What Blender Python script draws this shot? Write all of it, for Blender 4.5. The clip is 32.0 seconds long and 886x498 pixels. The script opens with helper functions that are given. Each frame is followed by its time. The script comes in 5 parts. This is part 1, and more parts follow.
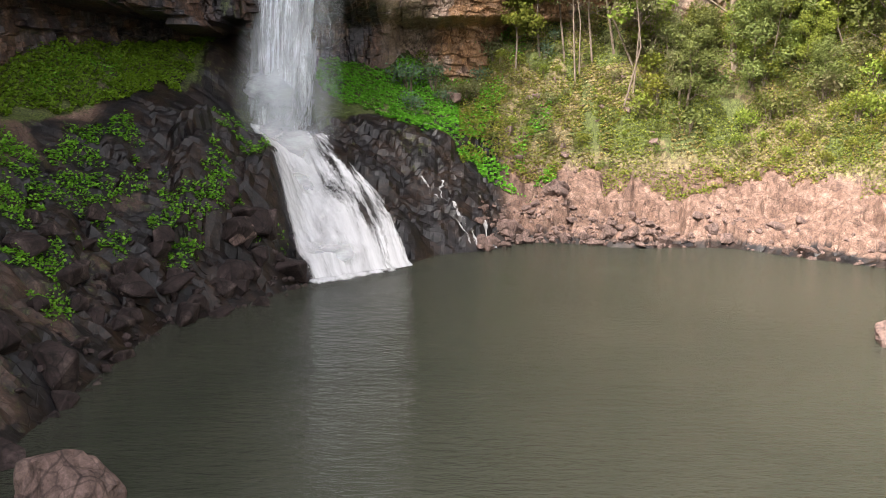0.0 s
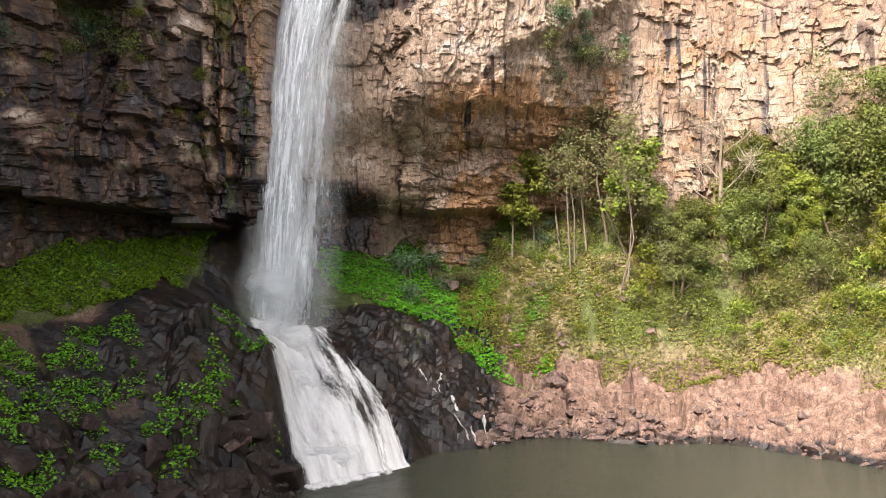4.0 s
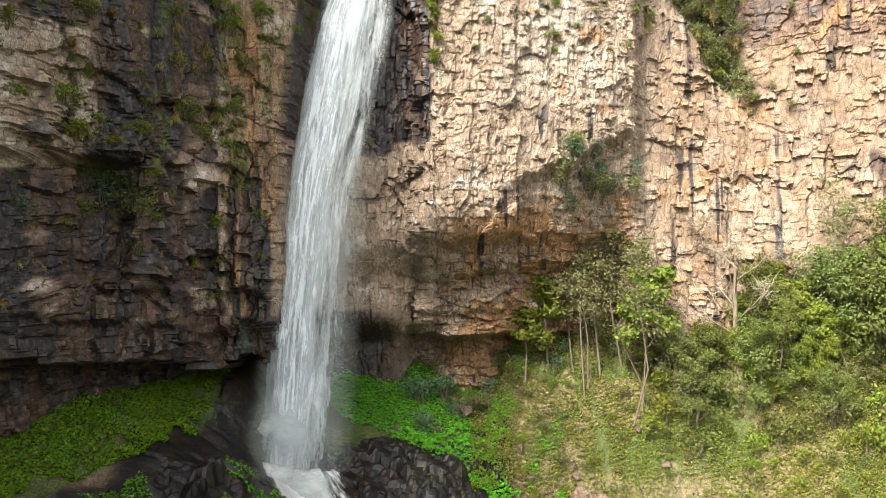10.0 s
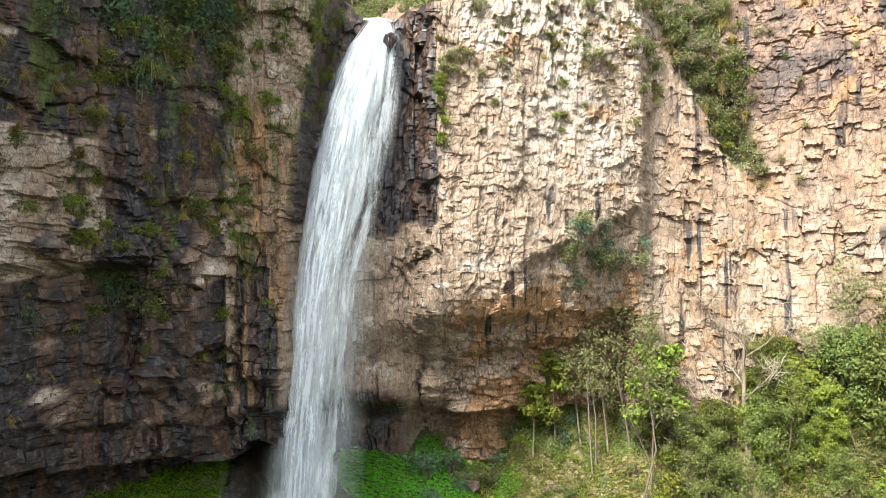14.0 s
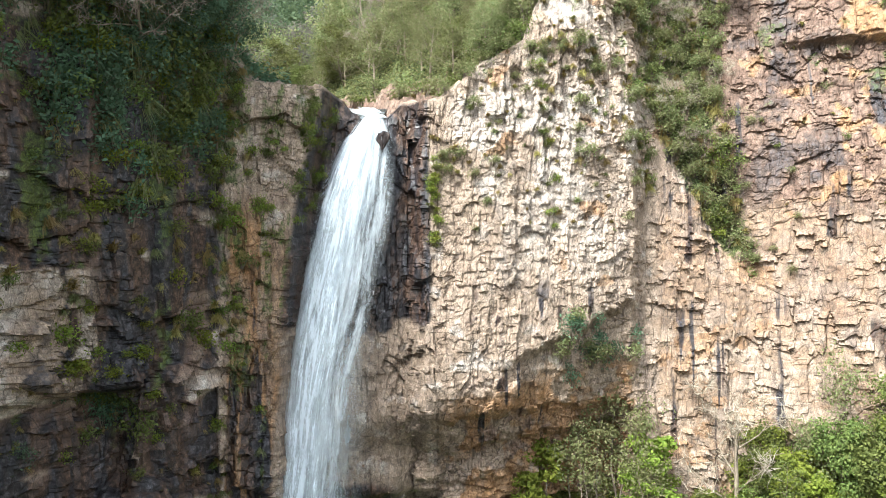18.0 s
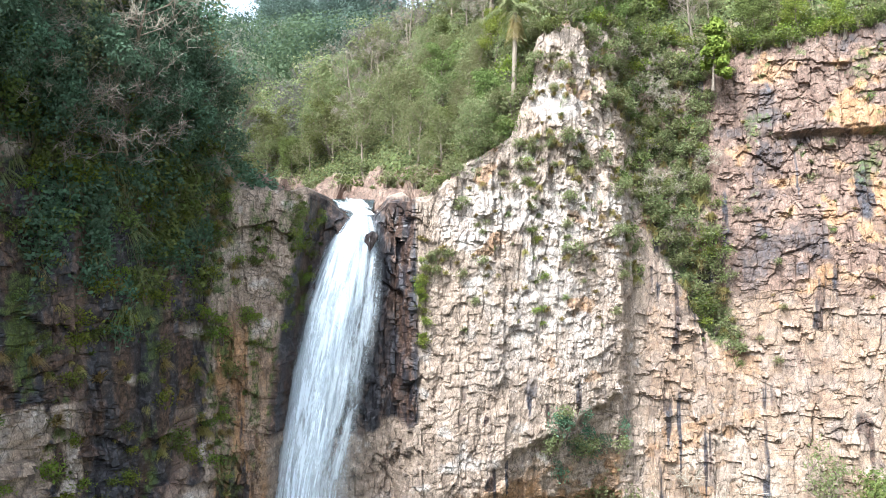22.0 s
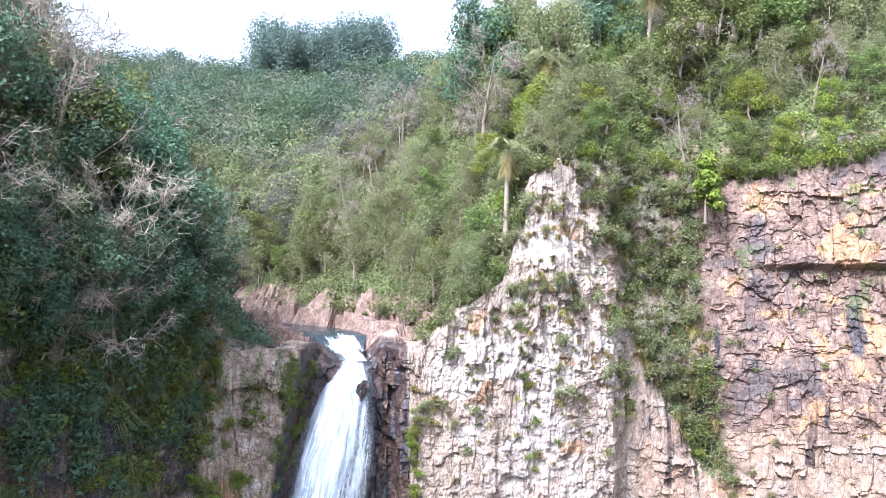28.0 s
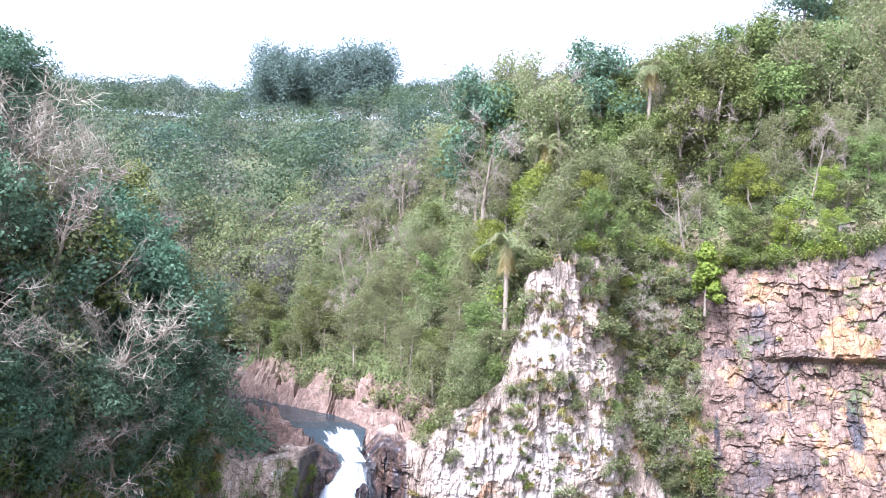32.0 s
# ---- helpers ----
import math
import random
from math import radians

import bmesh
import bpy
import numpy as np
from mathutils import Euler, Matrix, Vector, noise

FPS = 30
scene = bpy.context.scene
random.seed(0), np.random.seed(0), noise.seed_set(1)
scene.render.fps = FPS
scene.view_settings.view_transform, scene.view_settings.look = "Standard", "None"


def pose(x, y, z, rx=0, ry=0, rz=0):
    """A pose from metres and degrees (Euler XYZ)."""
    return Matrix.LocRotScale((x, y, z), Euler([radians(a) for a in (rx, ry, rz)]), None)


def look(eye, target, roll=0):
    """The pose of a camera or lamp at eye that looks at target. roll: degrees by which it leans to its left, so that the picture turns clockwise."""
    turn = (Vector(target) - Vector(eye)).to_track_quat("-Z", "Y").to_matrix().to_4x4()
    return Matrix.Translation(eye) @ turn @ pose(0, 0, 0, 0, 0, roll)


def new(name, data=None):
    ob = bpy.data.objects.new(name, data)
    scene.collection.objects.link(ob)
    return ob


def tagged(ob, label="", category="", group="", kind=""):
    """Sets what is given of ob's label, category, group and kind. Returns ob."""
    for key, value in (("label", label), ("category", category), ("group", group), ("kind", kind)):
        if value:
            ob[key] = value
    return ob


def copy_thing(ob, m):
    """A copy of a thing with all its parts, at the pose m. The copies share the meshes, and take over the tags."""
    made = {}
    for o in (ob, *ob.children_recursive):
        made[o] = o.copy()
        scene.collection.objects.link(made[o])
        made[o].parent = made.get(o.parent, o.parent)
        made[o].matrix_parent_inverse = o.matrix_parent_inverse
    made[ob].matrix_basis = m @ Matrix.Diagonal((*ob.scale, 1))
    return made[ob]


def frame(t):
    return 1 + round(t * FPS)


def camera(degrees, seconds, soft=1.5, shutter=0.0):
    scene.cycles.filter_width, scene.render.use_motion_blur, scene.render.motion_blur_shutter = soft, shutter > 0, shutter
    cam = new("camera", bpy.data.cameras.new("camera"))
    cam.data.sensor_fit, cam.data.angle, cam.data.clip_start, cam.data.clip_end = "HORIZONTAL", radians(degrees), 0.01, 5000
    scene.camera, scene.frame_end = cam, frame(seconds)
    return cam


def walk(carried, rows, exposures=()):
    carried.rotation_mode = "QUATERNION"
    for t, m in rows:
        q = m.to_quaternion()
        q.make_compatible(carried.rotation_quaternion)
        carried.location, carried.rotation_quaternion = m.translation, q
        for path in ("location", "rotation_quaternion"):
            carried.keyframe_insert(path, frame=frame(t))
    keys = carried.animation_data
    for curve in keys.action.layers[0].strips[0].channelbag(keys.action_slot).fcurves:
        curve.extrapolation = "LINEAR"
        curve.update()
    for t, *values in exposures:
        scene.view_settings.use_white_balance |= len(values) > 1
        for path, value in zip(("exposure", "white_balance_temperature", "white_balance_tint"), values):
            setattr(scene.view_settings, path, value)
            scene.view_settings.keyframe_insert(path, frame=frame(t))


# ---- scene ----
cam = camera(55.1, 32.0, soft=0.8)
METRES, EYE, TILT, LEAN, TURN = 40.0, 9.9, -12.4, 0.0, 0.0
ROWS = [
    (0.0, 0.0, 0.0, 0.0, 0.0, 0.0, -0.0),
    (0.5, -0.0003, -0.0006, 0.0065, -0.07, 0.96, 0.01),
    (1.0, -0.0003, -0.0019, 0.0127, -0.12, 2.29, 0.01),
    (1.5, -0.0006, -0.0026, 0.0197, -0.18, 3.6, 0.01),
    (2.0, -0.001, -0.0034, 0.0261, -0.24, 4.93, 0.03),
    (2.5, -0.0011, -0.0045, 0.0332, -0.27, 6.24, 0.01),
    (3.0, -0.0024, -0.0051, 0.0398, -0.31, 7.62, 0.01),
    (3.5, -0.0018, -0.0064, 0.0469, -0.26, 8.98, -0.01),
    (4.0, -0.0022, -0.0078, 0.054, -0.24, 10.36, -0.03),
    (4.5, -0.0035, -0.009, 0.0615, -0.25, 11.75, -0.04),
    (6.5, -0.0056, -0.0154, 0.0951, -0.06, 12.52, -0.04),
    (7.0, -0.0051, -0.0174, 0.1054, 0.02, 12.55, -0.05),
    (7.5, -0.0057, -0.0202, 0.1186, 0.08, 12.56, -0.06),
    (8.0, -0.0056, -0.0236, 0.1345, 0.2, 12.6, -0.08),
    (8.5, -0.0061, -0.0275, 0.1517, 0.28, 12.62, -0.11),
    (9.0, -0.005, -0.0315, 0.1691, 0.4, 12.61, -0.15),
    (9.5, -0.0048, -0.035, 0.1848, 0.47, 12.67, -0.16),
    (10.0, -0.0043, -0.0383, 0.2014, 0.55, 12.67, -0.19),
    (10.5, -0.0034, -0.0417, 0.2181, 0.66, 12.66, -0.23),
    (11.0, -0.0043, -0.0445, 0.2326, 0.68, 12.69, -0.23),
    (11.5, -0.003, -0.0477, 0.247, 0.8, 12.69, -0.26),
    (12.0, -0.0025, -0.0509, 0.2607, 0.87, 12.7, -0.28),
    (12.5, -0.0017, -0.0541, 0.2733, 0.97, 12.73, -0.31),
    (13.0, -0.0018, -0.0571, 0.2863, 1.02, 12.74, -0.3),
    (13.5, -0.0016, -0.061, 0.3045, 1.09, 12.74, -0.33),
    (14.0, -0.0008, -0.0649, 0.3214, 1.18, 12.75, -0.35),
    (14.5, -0.0009, -0.0686, 0.3382, 1.22, 12.79, -0.34),
    (16.5, -0.0017, -0.0844, 0.4107, 0.96, 12.83, -0.27),
    (17.0, -0.0009, -0.0888, 0.4284, 0.88, 12.86, -0.24),
    (17.5, -0.0007, -0.0933, 0.4467, 0.8, 12.85, -0.22),
    (18.0, -0.0016, -0.0974, 0.4647, 0.71, 12.86, -0.21),
    (18.5, -0.0025, -0.1011, 0.4815, 0.59, 12.92, -0.19),
    (19.0, -0.0022, -0.1049, 0.5006, 0.38, 12.9, -0.17),
    (19.5, -0.0018, -0.1084, 0.519, 0.27, 12.89, -0.16),
    (20.0, -0.0032, -0.1116, 0.5372, 0.13, 12.89, -0.1),
    (20.5, -0.0023, -0.116, 0.556, 0.09, 12.86, -0.09),
    (21.0, -0.0027, -0.12, 0.5736, -0.02, 12.95, -0.06),
    (21.5, -0.0037, -0.1244, 0.5916, -0.09, 12.98, -0.01),
    (22.0, -0.0033, -0.1288, 0.6096, -0.14, 13.03, -0.03),
    (22.5, -0.0032, -0.1329, 0.6278, -0.18, 13.07, -0.01),
    (23.0, -0.0032, -0.1371, 0.6455, -0.22, 13.12, 0.01),
    (23.5, -0.0029, -0.1413, 0.6635, -0.27, 13.15, -0.0),
    (24.0, -0.0024, -0.1451, 0.6809, -0.29, 13.16, -0.0),
    (24.5, -0.0021, -0.1492, 0.699, -0.33, 13.2, 0.01),
    (25.0, -0.0025, -0.1535, 0.7169, -0.38, 13.21, 0.03),
    (25.5, -0.0025, -0.1577, 0.7349, -0.41, 13.22, 0.02),
    (27.5, 0.0002, -0.172, 0.8069, -0.5, 13.24, 0.07),
    (28.0, 0.0006, -0.1757, 0.8256, -0.5, 13.23, 0.08),
    (28.5, 0.0009, -0.1793, 0.8442, -0.52, 13.22, 0.05),
    (29.0, 0.0015, -0.183, 0.8631, -0.5, 13.23, 0.04),
    (29.5, 0.0023, -0.1874, 0.882, -0.49, 13.22, 0.03),
    (30.0, 0.003, -0.1922, 0.9013, -0.46, 13.25, 0.05),
    (30.5, 0.0034, -0.1971, 0.9208, -0.44, 13.28, 0.06),
    (31.0, 0.0032, -0.2015, 0.9392, -0.42, 13.29, 0.03),
    (31.5, 0.004, -0.2063, 0.9577, -0.4, 13.29, 0.02),
    (32.0, 0.0045, -0.2105, 0.9763, -0.39, 13.29, 0.02),
]
EXPOSURE = [(0, 1.86, 6450, 15), (5, 1.78, 6650, 14), (9, 1.76, 6600, 4), (13, 1.82, 6300, 3), (19, 1.78, 5600, 1), (25, 1.84, 5130, 9), (32, 1.98, 5020, 18)]
walk(cam, [(t, pose(0, 0, EYE, TILT, LEAN, TURN) @ pose(METRES * x, METRES * y, METRES * z, 90 + pitch, roll, yaw)) for t, x, y, z, yaw, pitch, roll in ROWS], EXPOSURE)

# ---- world, sun, exposure ----
SUN_EL, SUN_AZ = 49.0, 216.0          # degrees; azimuth from +y, clockwise seen from above
world = bpy.data.worlds.new("overcast_sky")
scene.world = world
world.use_nodes = True
wn = world.node_tree
wn.nodes.clear()
sky = wn.nodes.new("ShaderNodeTexSky")
sky.sky_type = "NISHITA"
sky.sun_disc = False
sky.sun_elevation, sky.sun_rotation = radians(SUN_EL), radians(SUN_AZ)
sky.dust_density, sky.air_density = 4.0, 1.0
hsv = wn.nodes.new("ShaderNodeHueSaturation")
hsv.inputs["Saturation"].default_value = 0.15
bg = wn.nodes.new("ShaderNodeBackground")
bg.inputs["Strength"].default_value = 0.145
wo = wn.nodes.new("ShaderNodeOutputWorld")
wn.links.new(sky.outputs[0], hsv.inputs["Color"])
wn.links.new(hsv.outputs[0], bg.inputs["Color"])
wn.links.new(bg.outputs[0], wo.inputs["Surface"])
sun_data = bpy.data.lights.new("sun", "SUN")
sun_data.energy, sun_data.angle, sun_data.color = 3.9, radians(18), (1.0, 0.92, 0.80)
sun = new("sun", sun_data)
sa, se = radians(SUN_AZ), radians(SUN_EL)
sun.matrix_world = look((60 * math.sin(sa) * math.cos(se), 60 * math.cos(sa) * math.cos(se), 60 * math.sin(se)), (0, 0, 0))

# ---- noise and mesh helpers ----


def hashed(ix, iy, seed):
    h = (ix.astype(np.int64) * 374761393 + iy.astype(np.int64) * 668265263 + seed * 974634777) & 0xFFFFFFFF
    h = ((h ^ (h >> 13)) * 1274126177) & 0xFFFFFFFF
    h = ((h ^ (h >> 16)) * 2246822519) & 0xFFFFFFFF
    return ((h ^ (h >> 15)) & 0xFFFFFF) / float(0xFFFFFF)


def vnoise(x, y, seed=0):
    """Smooth noise, 0 to 1."""
    x, y = np.asarray(x, float), np.asarray(y, float)
    ix, iy = np.floor(x), np.floor(y)
    fx, fy = x - ix, y - iy
    fx, fy = fx * fx * (3 - 2 * fx), fy * fy * (3 - 2 * fy)
    a, b = hashed(ix, iy, seed), hashed(ix + 1, iy, seed)
    c, d = hashed(ix, iy + 1, seed), hashed(ix + 1, iy + 1, seed)
    return (a + (b - a) * fx) * (1 - fy) + (c + (d - c) * fx) * fy


def fbm(x, y, octaves=4, seed=0):
    total, amp, weight = 0.0, 1.0, 0.0
    for k in range(octaves):
        total = total + amp * vnoise(x * 2 ** k + 17.3 * k, y * 2 ** k - 9.1 * k, seed + k)
        weight += amp
        amp *= 0.5
    return total / weight


def blocks(u, v, seed, jitter=0.75, square=True):
    """Jointed rock: for each point its block's random numbers, the offset inside the block and how near the joint is."""
    iu, iv = np.floor(u), np.floor(v)
    f1, f2 = np.full(u.shape, 9.0), np.full(u.shape, 9.0)
    out = [np.zeros(u.shape) for _ in range(4)]
    for du in (-1, 0, 1):
        for dv in (-1, 0, 1):
            cu, cv = iu + du, iv + dv
            ou = u - (cu + 0.5 + jitter * (hashed(cu, cv, seed) - 0.5))
            ov = v - (cv + 0.5 + jitter * (hashed(cu, cv, seed + 1) - 0.5))
            d = np.maximum(np.abs(ou), np.abs(ov)) if square else np.hypot(ou, ov)
            near = d < f1
            f2 = np.where(near, f1, np.minimum(f2, d))
            f1 = np.where(near, d, f1)
            for k, value in enumerate((hashed(cu, cv, seed + 2), hashed(cu, cv, seed + 3), ou, ov)):
                out[k] = np.where(near, value, out[k])
    return (*out, f2 - f1)


def smooth(a, b, x):
    t = np.clip((np.asarray(x, float) - a) / (b - a), 0, 1)
    return t * t * (3 - 2 * t)


def bump(x, z, cx, cz, rx, rz):
    """A soft spot, 1 at its middle and 0 outside."""
    return np.clip(1 - ((x - cx) / rx) ** 2 - ((z - cz) / rz) ** 2, 0, 1)


def knots(x, pairs):
    return np.interp(x, [p[0] for p in pairs], [p[1] for p in pairs])


def raw_mesh(name, verts, faces, material, smooth_shade=False):
    """A mesh from numpy arrays; faces: n x 3 or n x 4."""
    me = bpy.data.meshes.new(name)
    verts, faces = np.asarray(verts, np.float32), np.asarray(faces, np.int32)
    n, k = faces.shape
    me.vertices.add(len(verts))
    me.vertices.foreach_set("co", verts.ravel())
    me.loops.add(n * k)
    me.loops.foreach_set("vertex_index", faces.ravel())
    me.polygons.add(n)
    me.polygons.foreach_set("loop_start", np.arange(0, n * k, k, dtype=np.int32))
    me.polygons.foreach_set("use_smooth", np.full(n, smooth_shade))
    me.update(calc_edges=True)
    if material:
        me.materials.append(material)
    return me


def grid_faces(rows, cols):
    i = np.arange(rows - 1)[:, None] * cols + np.arange(cols - 1)[None, :]
    return np.stack([i, i + 1, i + 1 + cols, i + cols], -1).reshape(-1, 4)


def sheet(name, X, Y, Z, material, zones=(), smooth_shade=False, keep=None):
    """A surface from arrays of places; zones: (name, r, g, b) masks of stains and cover for the material."""
    rows, cols = X.shape
    faces = grid_faces(rows, cols)
    if keep is not None:
        faces = faces[keep[:-1, :-1].ravel()]
    me = raw_mesh(name, np.stack([X, Y, Z], -1).reshape(-1, 3), faces, material, smooth_shade)
    for key, *channels in zones:
        layer = me.color_attributes.new(key, "FLOAT_COLOR", "POINT")
        rgba = np.ones((X.size, 4), np.float32)
        for k, channel in enumerate(channels):
            rgba[:, k] = np.clip(np.broadcast_to(channel, X.shape), 0, 1).ravel()
        layer.data.foreach_set("color", rgba.ravel())
    return me


def part(name, data, parent, label=""):
    ob = new(name, data)
    ob.parent = parent
    if label:
        tagged(ob, label)
    return ob


def thing(name, label, category, group="", kind="", m=None):
    ob = new(name)
    ob.empty_display_size = 0.2
    tagged(ob, label, category, group, kind)
    if m is not None:
        ob.matrix_basis = m
    return ob


# ---- materials ----


class Nodes:
    """Short-hand for a node tree."""

    def __init__(self, name):
        self.m = bpy.data.materials.new(name)
        self.m.use_nodes = True
        self.t = self.m.node_tree
        self.bsdf = self.t.nodes["Principled BSDF"]
        self.out = self.t.nodes["Material Output"]

    def put(self, socket, value):
        if isinstance(value, bpy.types.NodeSocket):
            self.t.links.new(value, socket)
        elif isinstance(value, tuple) and len(value) == 3 and socket.type == "RGBA":
            socket.default_value = (*value, 1)
        else:
            socket.default_value = value

    def coords(self, scale=(1, 1, 1), turn=(0, 0, 0)):
        tc = self.t.nodes.new("ShaderNodeTexCoord")
        mp = self.t.nodes.new("ShaderNodeMapping")
        mp.inputs["Scale"].default_value = scale
        mp.inputs["Rotation"].default_value = turn
        self.t.links.new(tc.outputs["Object"], mp.inputs["Vector"])
        return mp.outputs[0]

    def noise(self, vector, scale, detail=5.0, rough=0.6, distortion=0.0):
        n = self.t.nodes.new("ShaderNodeTexNoise")
        for key, value in (("Vector", vector), ("Scale", scale), ("Detail", detail), ("Roughness", rough), ("Distortion", distortion)):
            self.put(n.inputs[key], value)
        return n.outputs["Fac"]

    def cells(self, vector, scale, feature="F1", randomness=1.0):
        n = self.t.nodes.new("ShaderNodeTexVoronoi")
        n.feature = feature
        for key, value in (("Vector", vector), ("Scale", scale), ("Randomness", randomness)):
            self.put(n.inputs[key], value)
        return n

    def warp(self, vector, scale, amount):
        """The coordinates, bent by noise."""
        n = self.t.nodes.new("ShaderNodeTexNoise")
        self.put(n.inputs["Vector"], vector)
        n.inputs["Scale"].default_value, n.inputs["Detail"].default_value = scale, 4
        add = self.t.nodes.new("ShaderNodeVectorMath")
        add.operation = "MULTIPLY_ADD"
        self.t.links.new(n.outputs["Color"], add.inputs[0])
        add.inputs[1].default_value = (amount, amount, amount)
        self.put(add.inputs[2], vector)
        return add.outputs[0]

    def scaled(self, vector, by):
        n = self.t.nodes.new("ShaderNodeVectorMath")
        n.operation = "MULTIPLY"
        self.put(n.inputs[0], vector)
        n.inputs[1].default_value = by
        return n.outputs[0]

    def ramp(self, fac, *stops):
        n = self.t.nodes.new("ShaderNodeValToRGB")
        while len(n.color_ramp.elements) < len(stops):
            n.color_ramp.elements.new(0.5)
        for e, (at, col) in zip(n.color_ramp.elements, stops):
            e.position = at
            e.color = (*col, 1) if isinstance(col, tuple) else (col, col, col, 1)
        self.put(n.inputs[0], fac)
        return n.outputs[0]

    def mix(self, fac, a, b, blend="MIX"):
        n = self.t.nodes.new("ShaderNodeMix")
        n.data_type, n.blend_type = "RGBA", blend
        self.put(n.inputs[0], fac)
        self.put(n.inputs[6], a)
        self.put(n.inputs[7], b)
        return n.outputs[2]

    def math(self, op, a, b=0.0, clamp=False):
        n = self.t.nodes.new("ShaderNodeMath")
        n.operation, n.use_clamp = op, clamp
        self.put(n.inputs[0], a)
        self.put(n.inputs[1], b)
        return n.outputs[0]

    def zone(self, key):
        n = self.t.nodes.new("ShaderNodeVertexColor")
        n.layer_name = key
        s = self.t.nodes.new("ShaderNodeSeparateColor")
        self.t.links.new(n.outputs[0], s.inputs[0])
        return s.outputs

    def relief(self, height, strength, distance, normal=None):
        n = self.t.nodes.new("ShaderNodeBump")
        self.put(n.inputs["Height"], height)
        n.inputs["Strength"].default_value, n.inputs["Distance"].default_value = strength, distance
        if normal is not None:
            self.put(n.inputs["Normal"], normal)
        return n.outputs[0]

    def set(self, **values):
        for key, value in values.items():
            self.put(self.bsdf.inputs[key.replace("_", " ")], value)
        return self.m


def rock_material(name, zoned=True, shade_dim=1.0, light=(0.32, 0.24, 0.185), mid=(0.24, 0.175, 0.13), dark=(0.15, 0.105, 0.08)):
    """Weathered basalt; zones: a = wet and painted shade, moss, ochre; b = pale, red-brown, dry grass."""
    n = Nodes(name)
    p = n.coords()
    streak = n.noise(n.coords((1.1, 1.1, 0.12)), 1.0, 6, 0.65, 0.4)
    layered = n.noise(n.coords((1.0, 1.0, 0.6)), 1.5, 8, 0.72, 0.6)
    big = n.noise(p, 0.22, 4, 0.6, 0.3)
    fine = n.noise(p, 3.2, 9, 0.74, 0.3)
    grit = n.noise(p, 13.0, 6, 0.75)
    bent = n.warp(p, 1.4, 0.34)
    joint_a = n.cells(n.scaled(bent, (1.5, 1.5, 0.6)), 1.0, "DISTANCE_TO_EDGE", 0.95).outputs[0]
    joint_b = n.cells(n.scaled(bent, (4.2, 4.2, 2.2)), 1.0, "DISTANCE_TO_EDGE", 0.95).outputs[0]
    tone = n.t.nodes.new("ShaderNodeSeparateColor")
    n.t.links.new(n.cells(n.scaled(bent, (4.2, 4.2, 2.2)), 1.0, "F1", 0.95).outputs["Color"], tone.inputs[0])

    def broken(mask, lo=0.36, hi=0.58, amount=0.85):
        """A mask with a frayed edge."""
        return n.ramp(n.math("ADD", mask, n.math("MULTIPLY", n.math("SUBTRACT", fine, 0.5), amount)), (lo, 0.0), (hi, 1.0))

    col = n.ramp(layered, (0.28, dark), (0.45, mid), (0.6, light), (0.78, tuple(min(1, 1.2 * c) for c in light)))
    col = n.mix(n.ramp(big, (0.42, 0.0), (0.6, 0.45)), col, tuple(1.18 * c for c in light))
    col = n.mix(n.ramp(streak, (0.53, 0.0), (0.66, 0.55)), col, (0.125, 0.095, 0.085))
    rough = 0.88
    if zoned:
        a, b = n.zone("zone_a"), n.zone("zone_b")
        white = n.ramp(n.noise(p, 1.5, 8, 0.75, 0.5), (0.34, (0.24, 0.19, 0.16)), (0.49, (0.37, 0.305, 0.26)), (0.62, (0.46, 0.405, 0.36)), (0.75, (0.60, 0.565, 0.53)))
        col = n.mix(n.math("MULTIPLY", broken(b[0], 0.28, 0.85), 0.95), col, white)
        red = n.ramp(layered, (0.3, (0.07, 0.04, 0.03)), (0.5, (0.15, 0.092, 0.068)), (0.7, (0.25, 0.17, 0.135)))
        col = n.mix(n.math("MULTIPLY", broken(b[1], 0.25, 0.7), 0.9), col, red)
        ochre = n.ramp(n.noise(p, 0.9, 7, 0.7, 0.4), (0.35, (0.14, 0.085, 0.058)), (0.5, (0.235, 0.155, 0.102)), (0.62, (0.285, 0.195, 0.135)), (0.74, (0.33, 0.16, 0.068)))
        ochre = n.mix(n.ramp(n.math("ADD", a[2], n.math("MULTIPLY", n.math("SUBTRACT", layered, 0.5), 1.2)), (0.6, 0.0), (1.0, 0.8)), ochre, (0.31, 0.165, 0.075))
        col = n.mix(broken(a[2], 0.4, 0.7, 0.7), col, ochre)
        grass = n.ramp(fine, (0.35, (0.07, 0.058, 0.03)), (0.52, (0.155, 0.125, 0.065)), (0.7, (0.23, 0.18, 0.11)))
        col = n.mix(broken(b[2]), col, grass)
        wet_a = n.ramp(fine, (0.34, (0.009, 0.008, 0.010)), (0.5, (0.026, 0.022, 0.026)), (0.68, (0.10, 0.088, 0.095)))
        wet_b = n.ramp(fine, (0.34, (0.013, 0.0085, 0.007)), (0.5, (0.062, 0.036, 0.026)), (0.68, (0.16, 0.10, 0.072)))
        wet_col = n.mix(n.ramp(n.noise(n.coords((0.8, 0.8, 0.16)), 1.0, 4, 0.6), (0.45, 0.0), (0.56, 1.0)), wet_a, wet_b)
        wet_col = n.mix(1.0, wet_col, (shade_dim, shade_dim, shade_dim), "MULTIPLY")
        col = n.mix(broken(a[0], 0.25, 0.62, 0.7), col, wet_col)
        moss = n.ramp(grit, (0.34, (0.022, 0.032, 0.008)), (0.52, (0.06, 0.084, 0.018)), (0.68, (0.11, 0.12, 0.03)))
        col = n.mix(n.math("MULTIPLY", broken(a[1], 0.46, 0.72, 1.5), 0.9), col, moss)
